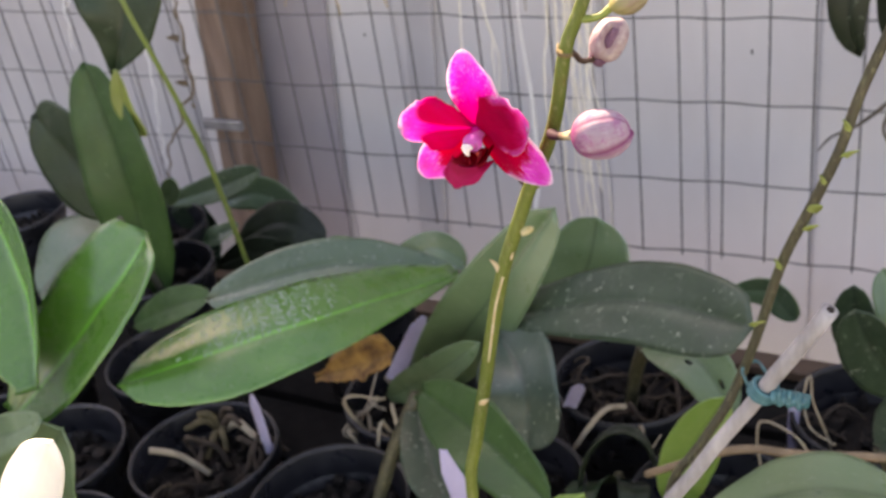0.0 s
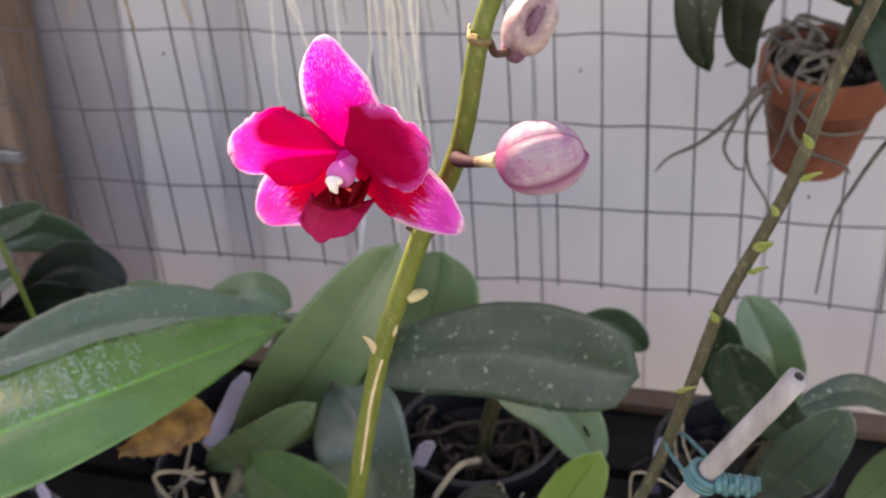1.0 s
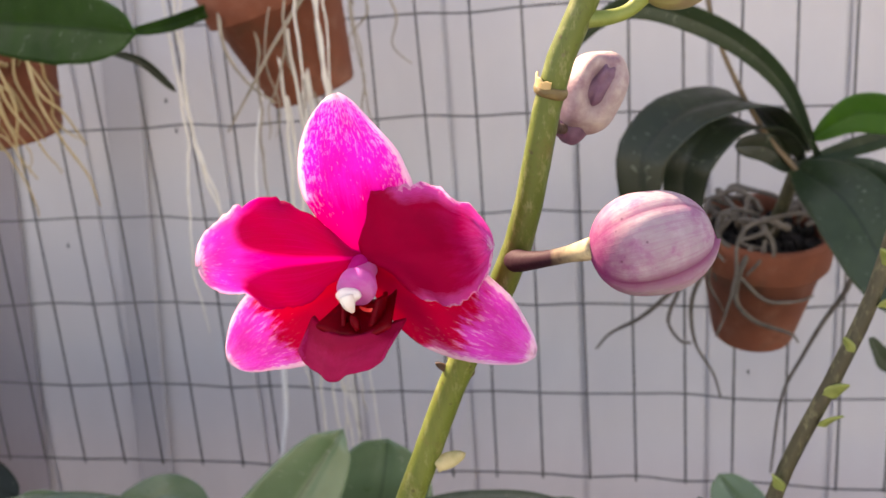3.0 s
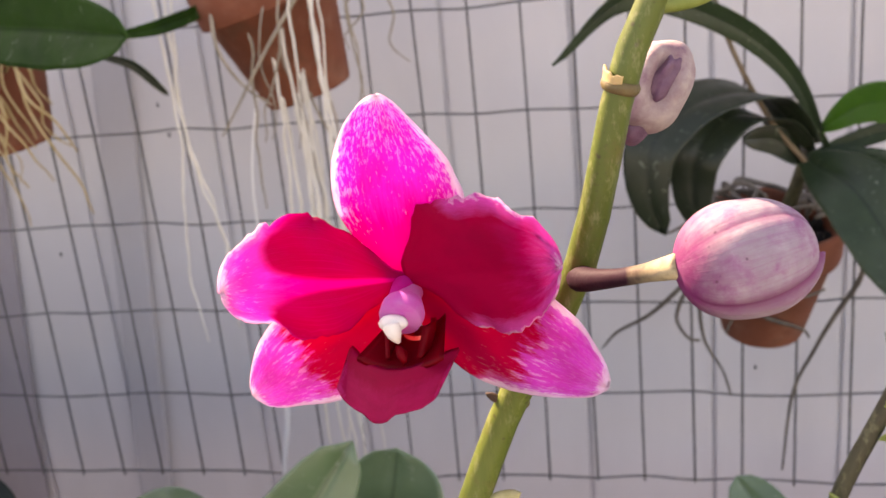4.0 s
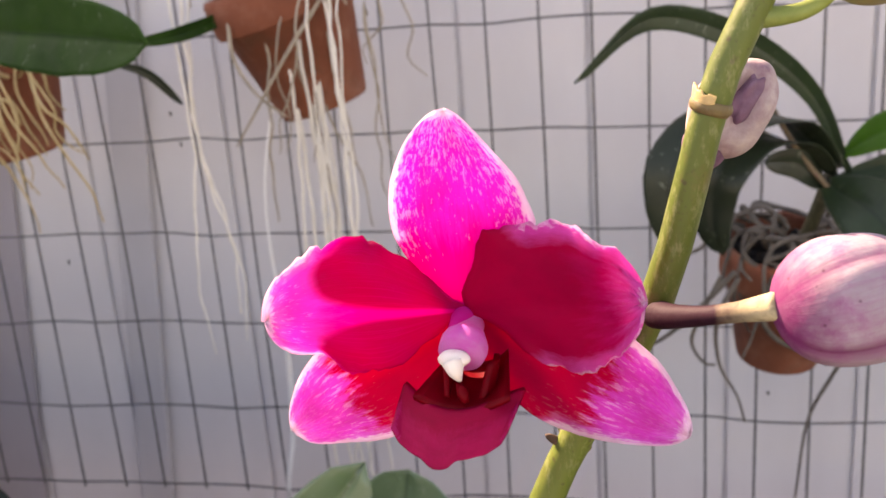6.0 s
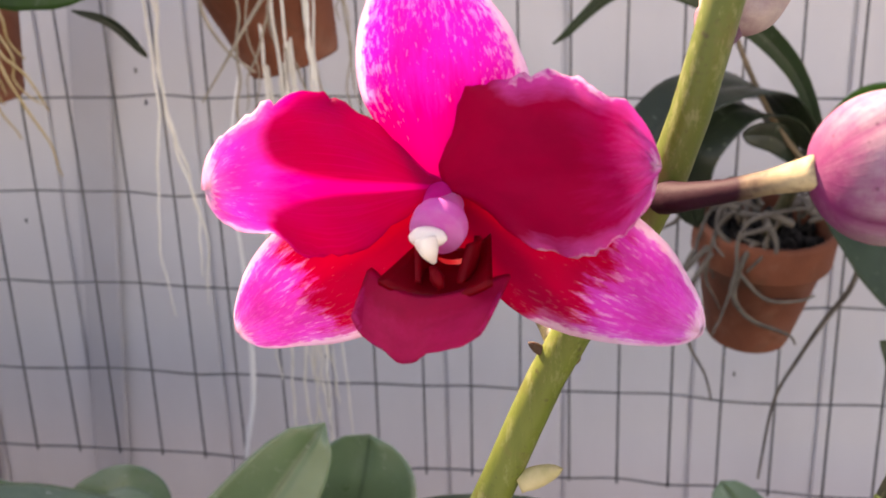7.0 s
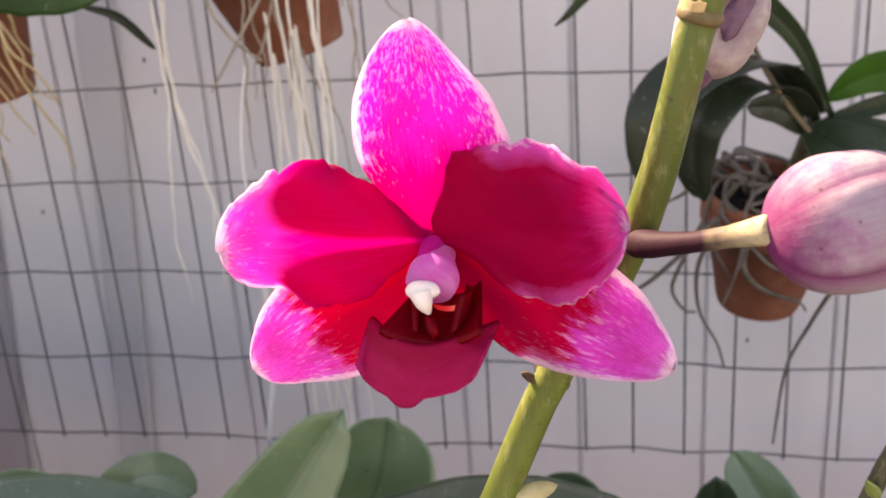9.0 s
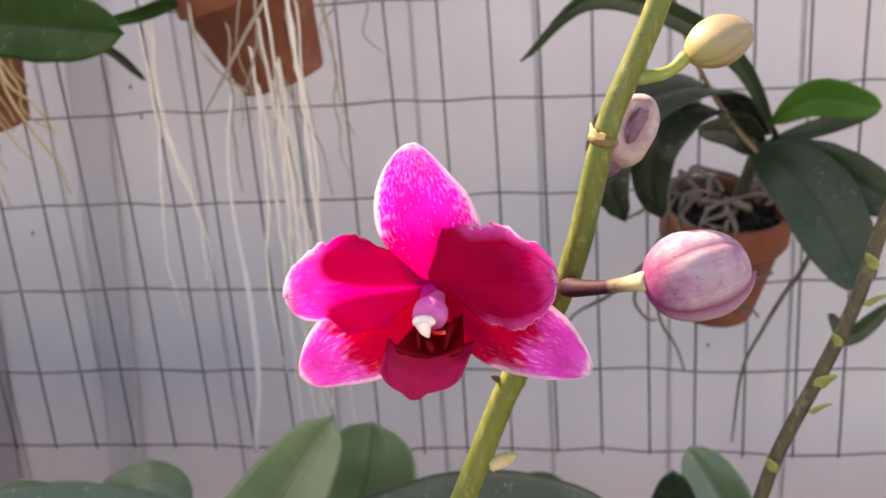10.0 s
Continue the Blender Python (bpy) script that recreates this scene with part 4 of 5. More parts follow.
ring((0.5860, -0.8078, 1.5158), (0.5, 0, 0.86), 0.00245, 0.0005, "node_brown")
bract((0.5836, -0.8094, 1.5160), (-0.75, 0.10, 0.60), (-0.2, -0.9, 0.3), 0.0020, "stem_spot", spike, 0.30, "dry_bract")
part("collar", sheet(cup_surface, 20, 5, 0.0003), "collar_dry", spike, "torn yellow dry collar")
ring((0.5967, -0.8123, 1.5374), (0.4, 0, 0.9), 0.0021, 0.0006, "node_brown")
bract((0.5806, -0.8102, 1.4978), (0.92, 0.15, 0.40), (0.1, -0.85, 0.4), 0.0060, "scale_pale", spike, 0.24)
bract((0.5702, -0.8104, 1.4800), (-0.20, 0.15, 0.96), (-0.5, -0.7, 0.3), 0.0056, "scale_dry", spike, 0.34)
part("scar", tube([(0.5722, -0.8108, 1.4793), (0.5699, -0.8108, 1.4730), (0.5675, -0.8108, 1.4655), (0.5658, -0.8108, 1.4586), (0.5638, -0.8108, 1.4502), (0.5614, -0.8108, 1.4400)], [0.0004, 0.0005, 0.0005, 0.0005, 0.0003], 30, 6), "scale_dry", spike, "pale dry streak")
part("fleck", tube([(0.5771, -0.8100, 1.4898), (0.5764, -0.8104, 1.4880), (0.5756, -0.8100, 1.4861)], [0.0002, 0.0006, 0.0002], 10, 6), "scale_dry", spike, "pale scar")
bract((0.5600, -0.8170, 1.4240), (0.4, -0.1, 0.9), (0.7, -0.6, 0.0), 0.005, "scale_dry", spike, 0.35)

# the flower's own axes: u right, v up, w forwards
FLOWER = Vector((0.5731, -0.8158, 1.5381))
FX = Vector((0.99, -0.13, 0.07)).normalized()
FN = Vector((-0.13, -0.985, 0.03))
FN = (FN - FX * FN.dot(FX)).normalized()
FZ = FN.cross(FX).normalized()
if FZ.z < 0:
    FZ = -FZ


def at_flower(u, v, w):
    return FLOWER + FX * u + FZ * v + FN * w


flower = part("flower", tube([at_flower(0.0, -0.001, -0.006), at_flower(0, 0.0, -0.001), at_flower(0, -0.0005, 0.003), at_flower(0, -0.001, 0.005)], [0.0014, 0.0017, 0.0016, 0.0011], 12, 20), "flower_heart", bloom, "magenta orchid flower with white-edged petals")
part("flower_stalk", tube([(0.5862, -0.8090, 1.516), (0.5835, -0.8045, 1.519), (0.5775, -0.803, 1.529), at_flower(0.0, -0.001, -0.006)], [0.0018, 0.0013, 0.0012, 0.0016], 20, 10), "stem_dark", flower, "thin green stalk")


def smooth_table(table, s):
    """A width along an even table, rounded off where it closes."""
    x = min(max(s, 0.0), 1.0) * (len(table) - 1)
    i = min(int(x), len(table) - 2)
    q = [table[min(max(k, 0), len(table) - 1)] ** 2 for k in (i - 1, i, i + 1, i + 2)]
    if i == len(table) - 2:
        q[3] = -q[1]
    f = x - i
    return math.sqrt(max(0.0, 0.5 * (2 * q[1] + (q[2] - q[0]) * f + (2 * q[0] - 5 * q[1] + 4 * q[2] - q[3]) * f * f + (3 * q[1] - q[0] - 3 * q[2] + q[3]) * f ** 3)))


def petal(name, angle, length, one, other, foot, rise, material, ruffle=0.0, cup=0.0, roll=0.0, thick=0.0006, seed=0.0, channel=0.0):
    """A petal along the flower's axes; one, other: its width in mm to both sides of the midrib from base to tip; rise: how far it comes forwards;
    cup bends both sides, roll the outer margin; channel sinks the midrib."""
    d = Vector((math.cos(radians(angle)), math.sin(radians(angle))))
    e = Vector((-d.y, d.x))
    most = max(max(one), max(other)) * 0.001

    def place(u, v):
        r = 2 * u - 1
        f = 1 - (1 - v) ** 1.5
        h = 0.001 * smooth_table(one if r > 0 else other, f)
        lace = noise.noise((f * 11 + seed, r * 3.0, seed)) + 0.9 * noise.noise((f * 34 + seed, r * 9, seed + 3.0))
        x = Vector(foot[:2]) + d * length * f * (1 + ruffle * 0.022 * noise.noise((r * 7, seed, f)) * f) + e * h * r * (1 + ruffle * 0.085 * lace * abs(r) ** 3)
        side = h * r
        w = foot[2] + value_at(rise, f) + cup * side * side / most - channel * math.exp(-(side / 0.0016) ** 2) * math.sin(math.pi * min(1, f * 1.2 + 0.05))
        edge = max(abs(r), f) ** 4
        w += roll * edge * f
        w += ruffle * 0.0009 * math.sin(f * 21 + r * 4 + seed) * abs(r) ** 4 * min(1.0, 2 * f)
        w += (0.2 + ruffle) * 0.0005 * noise.noise((x.x * 240 + seed, x.y * 240, 0.0)) * f
        return at_flower(x.x, x.y, w)

    def surface(u, v):
        p, eps = place(u, v), 0.02
        n = (place(min(1, u + eps), v) - place(max(0, u - eps), v)).cross(place(u, min(1, v + eps)) - place(u, max(0, v - eps)))
        n = n.normalized() if n.length > 1e-12 else FN
        return p, n, 1.0 - 0.5 * abs(2 * u - 1) ** 6

    return part(name, sheet(surface, 40, 44, thick), material, flower)


petal("sepal", 87.6, 0.0273, [2.0, 4.2, 5.8, 7.2, 8.3, 8.7, 8.5, 7.8, 6.5, 4.6, 0.0], [2.0, 5.0, 7.5, 9.3, 10.2, 10.2, 9.4, 8.0, 5.9, 3.6, 0.0], (0.0002, -0.0005, -0.0004), [0.0, 0.0008, 0.0016, 0.0024, 0.0032], "petal_top", 0.12, 0.10, seed=1.0, channel=0.0003)
petal("sepal", 210.0, 0.0332, [2.0, 4.5, 6.8, 8.2, 8.7, 8.4, 7.8, 6.6, 5.3, 4.0, 0.0], [2.0, 4.5, 6.5, 7.8, 8.4, 8.4, 8.0, 7.3, 6.1, 4.2, 0.0], (-0.0003, -0.0015, -0.0004), [0.0, 0.0, 0.0, -0.0003, -0.0008], "petal_low", 0.12, 0.08, seed=2.0, channel=0.0003)
petal("sepal", -24.0, 0.0302, [2.0, 4.5, 6.5, 7.8, 8.6, 8.8, 8.3, 7.5, 6.3, 4.2, 0.0], [2.0, 4.2, 6.2, 7.4, 8.0, 8.0, 7.5, 6.5, 5.3, 3.7, 0.0], (0.0003, -0.0015, -0.0004), [0.0, 0.0006, 0.0018, 0.0036, 0.0056], "petal_low", 0.12, 0.06, seed=3.0, channel=0.0003)
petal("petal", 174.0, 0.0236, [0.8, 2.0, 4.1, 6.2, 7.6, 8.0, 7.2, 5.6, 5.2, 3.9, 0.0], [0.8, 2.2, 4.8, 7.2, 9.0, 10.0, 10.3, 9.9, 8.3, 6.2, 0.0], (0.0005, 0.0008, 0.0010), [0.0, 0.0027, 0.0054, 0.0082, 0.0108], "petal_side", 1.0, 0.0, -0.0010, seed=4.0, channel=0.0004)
petal("petal", 8.0, 0.0240, [2.5, 5.6, 9.4, 10.4, 10.4, 10.3, 10.6, 9.9, 8.2, 7.0, 0.0], [0.5, 1.6, 3.4, 5.8, 7.6, 8.5, 8.7, 8.0, 6.9, 4.8, 0.0], (0.0005, 0.0008, 0.0010), [0.0, 0.0020, 0.0040, 0.0062, 0.0086], "petal_shaded", 1.0, 0.0, -0.0006, seed=5.0, channel=0.0003)


def lump(centre, size, seed, rough=0.1, tilt=0.0):
    """A smooth uneven egg."""
    bm = bmesh.new()
    bmesh.ops.create_icosphere(bm, subdivisions=4, radius=1.0)
    turn = Matrix.Rotation(tilt, 3, "Y")
    for v in bm.verts:
        k = 1 + rough * noise.noise(v.co * 1.6 + Vector((seed, 0, 0)))
        v.co = Vector(centre) + turn @ Vector((v.co.x * size[0] * k, v.co.y * size[1] * k, v.co.z * size[2] * k))
    return bm


def lip_surface(u, v):
    r = 2 * u - 1
    nub = math.exp(-((r + 0.12) / 0.26) ** 4)
    above = -0.0083 - 0.0003 * r + 0.0020 * r * r - 0.0010 * r ** 6
    below = -0.0123 + 0.0026 * abs(r) ** 5.0 - 0.0010 * nub + 0.0003 * noise.noise((r * 5, 3.0, 1.0))
    half = 0.0079 - 0.0006 * v
    ahead = 0.0118 + 0.0044 * v - (0.0052 - 0.0026 * v) * r * r + 0.0006 * v * nub
    p = at_flower(0.0008 + half * r, above + (below - above) * v, ahead)
    return p, (FN + FX * 0.6 * r - FZ * 0.4).normalized(), 1.0


def lip_throat(u, v):
    r = 2 * u - 1
    p = at_flower(0.0018 + (0.0036 + 0.0026 * v) * r, -0.0066 - 0.0022 * v + 0.0018 * r * r, 0.001 + 0.0100 * v)
    return p, FZ, 1.0


lip = part("lip", sheet(lip_surface, 30, 18, 0.0007), "lip_skin", flower, "broad crimson lip")
part("throat", sheet(lip_throat, 12, 12, 0.0006), "throat_red", flower, "dark red throat")
for k in (-1, 1):
    def lobe(u, v, k=k):
        p = at_flower(0.0019 + k * (0.0022 + 0.0006 * v + 0.0006 * math.sin(3.1 * u)), -0.0074 + 0.0034 * v, 0.0040 + 0.0060 * u * (1 - 0.45 * v))
        return p, FX, 1.0
    part("lip_lobe", sheet(lobe, 10, 10, 0.0007), "throat_red", flower, "dark red side lobe")
ball = bmesh.new()
blob(ball, at_flower(0.0018, -0.0068, 0.0100), (0.0016, 0.0012, 0.0008), 3.0, 0.2)
part("callus", ball, "throat_red", flower, "glossy dark callus")
part("column", tube([at_flower(0.0012, -0.0012, 0.0010), at_flower(0.0013, -0.0014, 0.0030), at_flower(0.0014, -0.0019, 0.0052), at_flower(0.0014, -0.0023, 0.0070), at_flower(0.0014, -0.0026, 0.0078)], [0.0014, 0.0016, 0.0023, 0.0031, 0.0029], 18, 28), "column_pink", flower, "pale pink column")
cap = lump(at_flower(0.0008, -0.0028, 0.0088), (0.0020, 0.0012, 0.0012), 2.0, 0.06)
add_tube(cap, [at_flower(0.0008, -0.0030, 0.0094), at_flower(0.0012, -0.0040, 0.0099), at_flower(0.0015, -0.0053, 0.0096)], [0.0014, 0.0010, 0.0003], 8, 14)
part("anther_cap", cap, "cap_white", flower, "creamy white cap")


def bud(name, base, tip, half, material, seams=3, turn=0.0, label=""):
    """A closed bud: lobes meet along seams."""
    base, tip = Vector(base), Vector(tip)
    ax = (tip - base).normalized()
    s1 = ax.orthogonal().normalized()
    s2 = ax.cross(s1)
    length = (tip - base).length
    bm = bmesh.new()
    uv = bm.loops.layers.uv.new("UVMap")
    n, m = 48, 26
    rows = []
    for j in range(m + 1):
        v = j / m
        prof = (math.sin(math.pi * (0.035 + 0.93 * v))) ** 0.52
        row = []
        for i in range(n):
            a = 2 * math.pi * i / n
            seam = abs(math.cos(seams * (a + turn) / 2 + 0.35 * v))
            groove = 1 - 0.13 * math.exp(-(seam / 0.13) ** 2) * (0.35 + v)
            step = 0.05 * math.sin(seams * (a + turn) + 0.7 * v)
            r = half * prof * (groove + step)
            q = base + ax * (length * v) + s1 * r * math.cos(a) + s2 * r * math.sin(a)
            q += ax * 0.04 * length * math.cos(seams * (a + turn)) * (1 - prof) * v
            row.append((bm.verts.new(q), i / n, v))
        rows.append(row)
    for j in range(m):
        for i in range(n):
            c = (rows[j][i], rows[j][(i + 1) % n], rows[j + 1][(i + 1) % n], rows[j + 1][i])
            f = bm.faces.new([q[0] for q in c])
            for loop, q in zip(f.loops, c):
                loop[uv].uv = (q[1], q[2])
    bm.faces.new([q[0] for q in rows[0]][::-1])
    bm.faces.new([q[0] for q in rows[-1]])
    return part(name, bm, material, bloom, label)


def barrel_bud(base, tip, half, material, label):
    """A plump bud of three overlapping sepals; UV: x round it, from seam to seam, y along it."""
    base, tip = Vector(base), Vector(tip)
    ax = (tip - base).normalized()
    up = (Vector((0, 0, 1)) - ax * ax.z).normalized()
    out = ax.cross(up)
    length = (tip - base).length
    bm = bmesh.new()
    uv = bm.loops.layers.uv.new("UVMap")
    n, m = 72, 34
    rows = []
    for j in range(m + 1):
        v = j / m
        prof = max(0.03, 1 - abs(2 * v - 1) ** 2.5) ** 0.5 * (1.04 + 0.06 * v - 0.12 * v * v)
        row = []
        for i in range(n):
            k = i / n
            a = 2 * math.pi * k - 0.45 * (v - 0.45)
            dip = sum(d * math.exp(-((k - s) / 0.016) ** 2) for s, d in ((0.09, 0.04), (0.34, 0.08), (0.72, 0.05)))
            step = 0.035 * (1 if 0.34 < k < 0.72 else 0) * min(1.0, 2 * v)
            r = half * prof * (1 - dip * min(1.0, 3 * v + 0.2) + step + 0.02 * noise.noise((math.cos(a) * 1.5, math.sin(a) * 1.5, v * 4)))
            reach = length * v + length * (0.05 if 0.34 < k < 0.72 else 0.0) * v ** 5
            row.append((bm.verts.new(base + ax * reach + up * r * math.cos(a) + out * r * math.sin(a)), k, v))
        rows.append(row)
    for j in range(m):
        for i in range(n):
            c = [rows[j][i], rows[j][(i + 1) % n], rows[j + 1][(i + 1) % n], rows[j + 1][i]]
            f = bm.faces.new([q[0] for q in c])
            for loop, q in zip(f.loops, c):
                loop[uv].uv = (1.0 if i == n - 1 and q[1] == 0 else q[1], q[2])
    bm.faces.new([q[0] for q in rows[0]][::-1])
    bm.faces.new([q[0] for q in rows[-1]])
    return part("bud", bm, material, bloom, label)


pink = barrel_bud((0.6096, -0.8286, 1.5438), (0.6262, -0.8245, 1.5446), 0.0069, "bud_pink", "plump dusty-pink closed bud")
part("bud_stalk", tube([(0.5972, -0.8135, 1.5372), (0.5988, -0.8170, 1.5382), (0.6030, -0.8222, 1.5404), (0.6070, -0.8260, 1.5425), (0.6104, -0.8284, 1.5441)], [0.0020, 0.0015, 0.0012, 0.0012, 0.0017], 28, 14), "stalk_fade", pink, "purple-brown stalk fading to pale yellow")


def clam(bm, dents):
    """Presses shallow hollows into a lump: each a centre, the way in, and the half width, half height and depth of the dent."""
    for v in bm.verts:
        for at, way, side, wide, tall, deep in dents:
            q = v.co - Vector(at)
            way, side = Vector(way).normalized(), Vector(side).normalized()
            up = way.cross(side)
            if q.dot(way) < 0.004:
                v.co += way * deep * math.exp(-(q.dot(side) / wide) ** 2 - (q.dot(up) / tall) ** 2)
    return bm


pod = clam(lump((0.6080, -0.7880, 1.5586), (0.0059, 0.0054, 0.0076), 3.0, 0.12, 0.56), [((0.6100, -0.7932, 1.5600), (-0.35, 0.93, 0.0), (0.92, 0.35, -0.35), 0.0017, 0.0050, 0.0030)])
cream = part("bud", pod, "bud_shell", bloom, "wilting cream and purple bud")
part("hollow", lump((0.6096, -0.7903, 1.5596), (0.0017, 0.0016, 0.0042), 5.0, 0.35, 0.52), "bud_hollow", cream, "sunken purple hollow")
part("bud_base", lump((0.6044, -0.7884, 1.5532), (0.0030, 0.0030, 0.0034), 7.0, 0.2, 0.30), "bud_hollow", cream, "dark purple base")
part("bud_stalk", tube([(0.6040, -0.8118, 1.5636), (0.6036, -0.806, 1.5602), (0.6026, -0.798, 1.5550), (0.6036, -0.7890, 1.5524)], 0.0009, 14, 10), "stem_spot", cream)
young = bud("bud", (0.6175, -0.8105, 1.5762), (0.6275, -0.8095, 1.5800), 0.0042, "bud_green", turn=0.2, label="small yellow-green bud flushed pink")
part("bud_stalk", tube([(0.6085, -0.813, 1.5735), (0.6120, -0.8125, 1.5735), (0.6150, -0.8115, 1.5742), (0.6175, -0.8105, 1.5762)], [0.0014, 0.0011, 0.0010, 0.0012], 14, 10), "scale_green", young)

# ---- the second, bare spike with its cane ----
bare = plant("bare_orchid_spike", (0.645, -0.70, 1.085), "dark bare orchid flower stem with pale green scales")
bare_stem = part("flower_stem", tube([(0.640, -0.70, 1.07), (0.600, -0.73, 1.22), (0.6042, -0.7350, 1.3159), (0.6180, -0.7300, 1.3466), (0.6290, -0.7250, 1.3688), (0.6361, -0.7220, 1.3892), (0.6428, -0.7220, 1.4139), (0.6507, -0.722, 1.4453), (0.6612, -0.723, 1.4725), (0.6695, -0.723, 1.4950), (0.6755, -0.722, 1.5180), (0.690, -0.72, 1.56), (0.71, -0.71, 1.62)],
                 [0.0024, 0.0024, 0.0023, 0.0022, 0.0022, 0.0021, 0.0020, 0.0018, 0.0015], 70, 14), "stem_dark", bare)
for x, z, k, size in ((0.6497, 1.4430, -1, 0.0072), (0.6395, 1.4130, 1, 0.0085), (0.6610, 1.4690, 0.4, 0.0085), (0.6590, 1.4610, 1, 0.0075), (0.6650, 1.4820, -1, 0.0060), (0.6712, 1.4930, 1, 0.0075), (0.6722, 1.5040, -1, 0.0070)):
    bract((x + 0.0010 * k, -0.7245, z), (0.38 + 0.30 * k, -0.05, 0.9), (k, -0.7, 0.0), size * 0.62, "scale_green", bare_stem, 0.5)
cane = thing("bamboo_cane", (0.545, -0.725, 0.99), "weathered grey hollow cane leaning over the pots", "cane")
ca, cb = Vector((0.6071, -0.740, 1.3196)), Vector((0.6739, -0.758, 1.4487))
foot = ca + (cb - ca) * ((1.06 - ca.z) / (cb.z - ca.z))
rod = bmesh.new()
add_tube(rod, [foot, ca.lerp(foot, 0.5), ca, ca.lerp(cb, 0.33) + Vector((0, 0, 0.0004)), ca.lerp(cb, 0.66), cb], [0.0034, 0.0034, 0.0033, 0.0034, 0.0032, 0.0033], 40, 16, wobble=0.0006)
part("rod", rod, "cane_wood", cane)
cw = (cb - ca).normalized()
# a solid dark disc stands in for the shade inside the open end
part("bore", tube([cb - cw * 0.002, cb + cw * 0.0006], 0.0014, 3, 14), "cane_hole", cane, "dark disc for the shade in the hollow end")
tie = thing("plant_tie", (0.646, -0.752, 1.40), "twisted teal plastic tie round cane and stem", "plant tie")
tm = ca.lerp(cb, (1.402 - ca.z) / (cb.z - ca.z))
u1 = cw.orthogonal().normalized()
u2 = cw.cross(u1)
coil = [tm + cw * (-0.003 + 0.0020 * k / 10) + (u1 * math.cos(k * 0.63) + u2 * math.sin(k * 0.63)) * 0.0047 for k in range(32)]
part("loop", tube(coil, 0.0012, 110, 8), "teal_tie", tie)
link = [(tm + Vector((-0.004, -0.002, 0))), Vector((0.636, -0.726, 1.391)), Vector((0.640, -0.716, 1.389)), (tm + Vector((0.002, 0.004, 0.003)))]
part("loop", tube(link, 0.0007, 24, 8), "teal_tie", tie)
ta, tb = tm + Vector((0.004, -0.003, 0.0005)), Vector((0.6660, -0.747, 1.3965))
knots = [ta.lerp(tb, k / 60) + Vector((0, math.cos(k * 0.75), math.sin(k * 0.75))) * (0.0021 + 0.0007 * math.sin(k * 1.9)) for k in range(61)]
part("twist", tube(knots, 0.0012, 200, 8), "teal_tie", tie)
part("core", tube([ta, tb], 0.0022, 6, 8), "teal_tie", tie)

# ---- the left yellow-green stalk ----
left_spike = plant("flower_stalk", (-0.04, -0.30, 1.085), "slender yellow-green flower stalk behind the leaves")
part("stem", tube([(-0.035, -0.30, 1.07), (-0.0389, -0.30, 1.1053), (-0.0387, -0.315, 1.2281), (-0.0354, -0.3375, 1.3125), (-0.0322, -0.36, 1.3825), (-0.0417, -0.3675, 1.4373), (-0.057, -0.3675, 1.516)], [0.003, 0.0028, 0.0026, 0.0026], 50, 10), "stem_bright", left_spike)


# ---- tags, dead leaf, twigs ----
def tag(lo, hi, side, half, label):
    """A thin plastic plant label with a rounded top."""
    lo, hi, side = Vector(lo), Vector(hi), Vector(side).normalized()
    nn = (hi - lo).cross(side).normalized()
    ob = plant("plant_tag", lo, label, "plant tag", "plant tags")

    def surface(u, v):
        r = 2 * u - 1
        h = half * min(1.0, 2.2 * math.sqrt(max(0.02, 1 - v)) if v > 0.85 else 1.0)
        return lo.lerp(hi, v) + side * h * r + nn * 0.0006 * r * r, nn, 1.0

    part("blade", sheet(surface, 6, 24, 0.0008), "tag_plastic", ob, smooth=False)


tag((0.262, -0.468, 1.112), (0.3190, -0.484, 1.2030), (0.93, 0.1, -0.3), 0.0075, "faded lilac-white plastic tag standing in a pot")
tag((0.1945, -0.576, 1.095), (0.1920, -0.576, 1.1610), (1.0, 0, 0.1), 0.0052, "faded lilac-white plastic tag standing in a pot")
tag((0.480, -0.70, 1.17), (0.4590, -0.700, 1.2760), (1.0, 0, 0.1), 0.0075, "pale plastic tag between the leaves")
tag((0.432, -0.458, 1.112), (0.4490, -0.471, 1.1500), (1.0, 0, 0.1), 0.0065, "short lilac plastic tag in bark")
tag((0.606, -0.405, 1.07), (0.6080, -0.412, 1.1300), (0.8, 0.4, 0.1), 0.0045, "narrow grey-lilac plastic tag in a pot")
dead = plant("dead_leaf", (0.27, -0.51, 1.13), "dry curled orange-brown leaf on the bark", "leaf")
leaf(dead, [(0.232, -0.535, 1.158), (0.275, -0.530, 1.178), (0.312, -0.525, 1.197)], (0.600, -0.500, -0.620), 0.0150, "dead_leaf", fold=0.35, name="blade", a=0.75, b=0.35, torn=0.45)


def roots(owner, starts, make, material, name="root", thin=0.0016, seed=1, steps=22):
    g = random.Random(seed)
    for s in starts:
        pts = make(Vector(s), g)
        r = thin * g.uniform(0.75, 1.3)
        part(name, tube(pts, [r, r, r * 0.95, r * 0.8, r * 0.5], steps, 7, wobble=0.0035, seed=g.randint(0, 99)), material, owner)


def hang(drop, spread=0.02):
    def make(s, g):
        z = s.z - g.uniform(*drop)
        x, y = g.uniform(-spread, spread), g.uniform(-spread, spread) * 0.5
        k = g.uniform(-0.01, 0.01)
        return [s, s + Vector((x * 0.4, -0.018 + y, 0.004)), Vector((s.x + x * 0.7 + k, s.y - 0.02 + y, s.z * 0.6 + z * 0.4)), Vector((s.x + x - k, s.y - 0.015 + y, s.z * 0.25 + z * 0.75)), Vector((s.x + x * 1.3, s.y - 0.01 + y, z))]
    return make


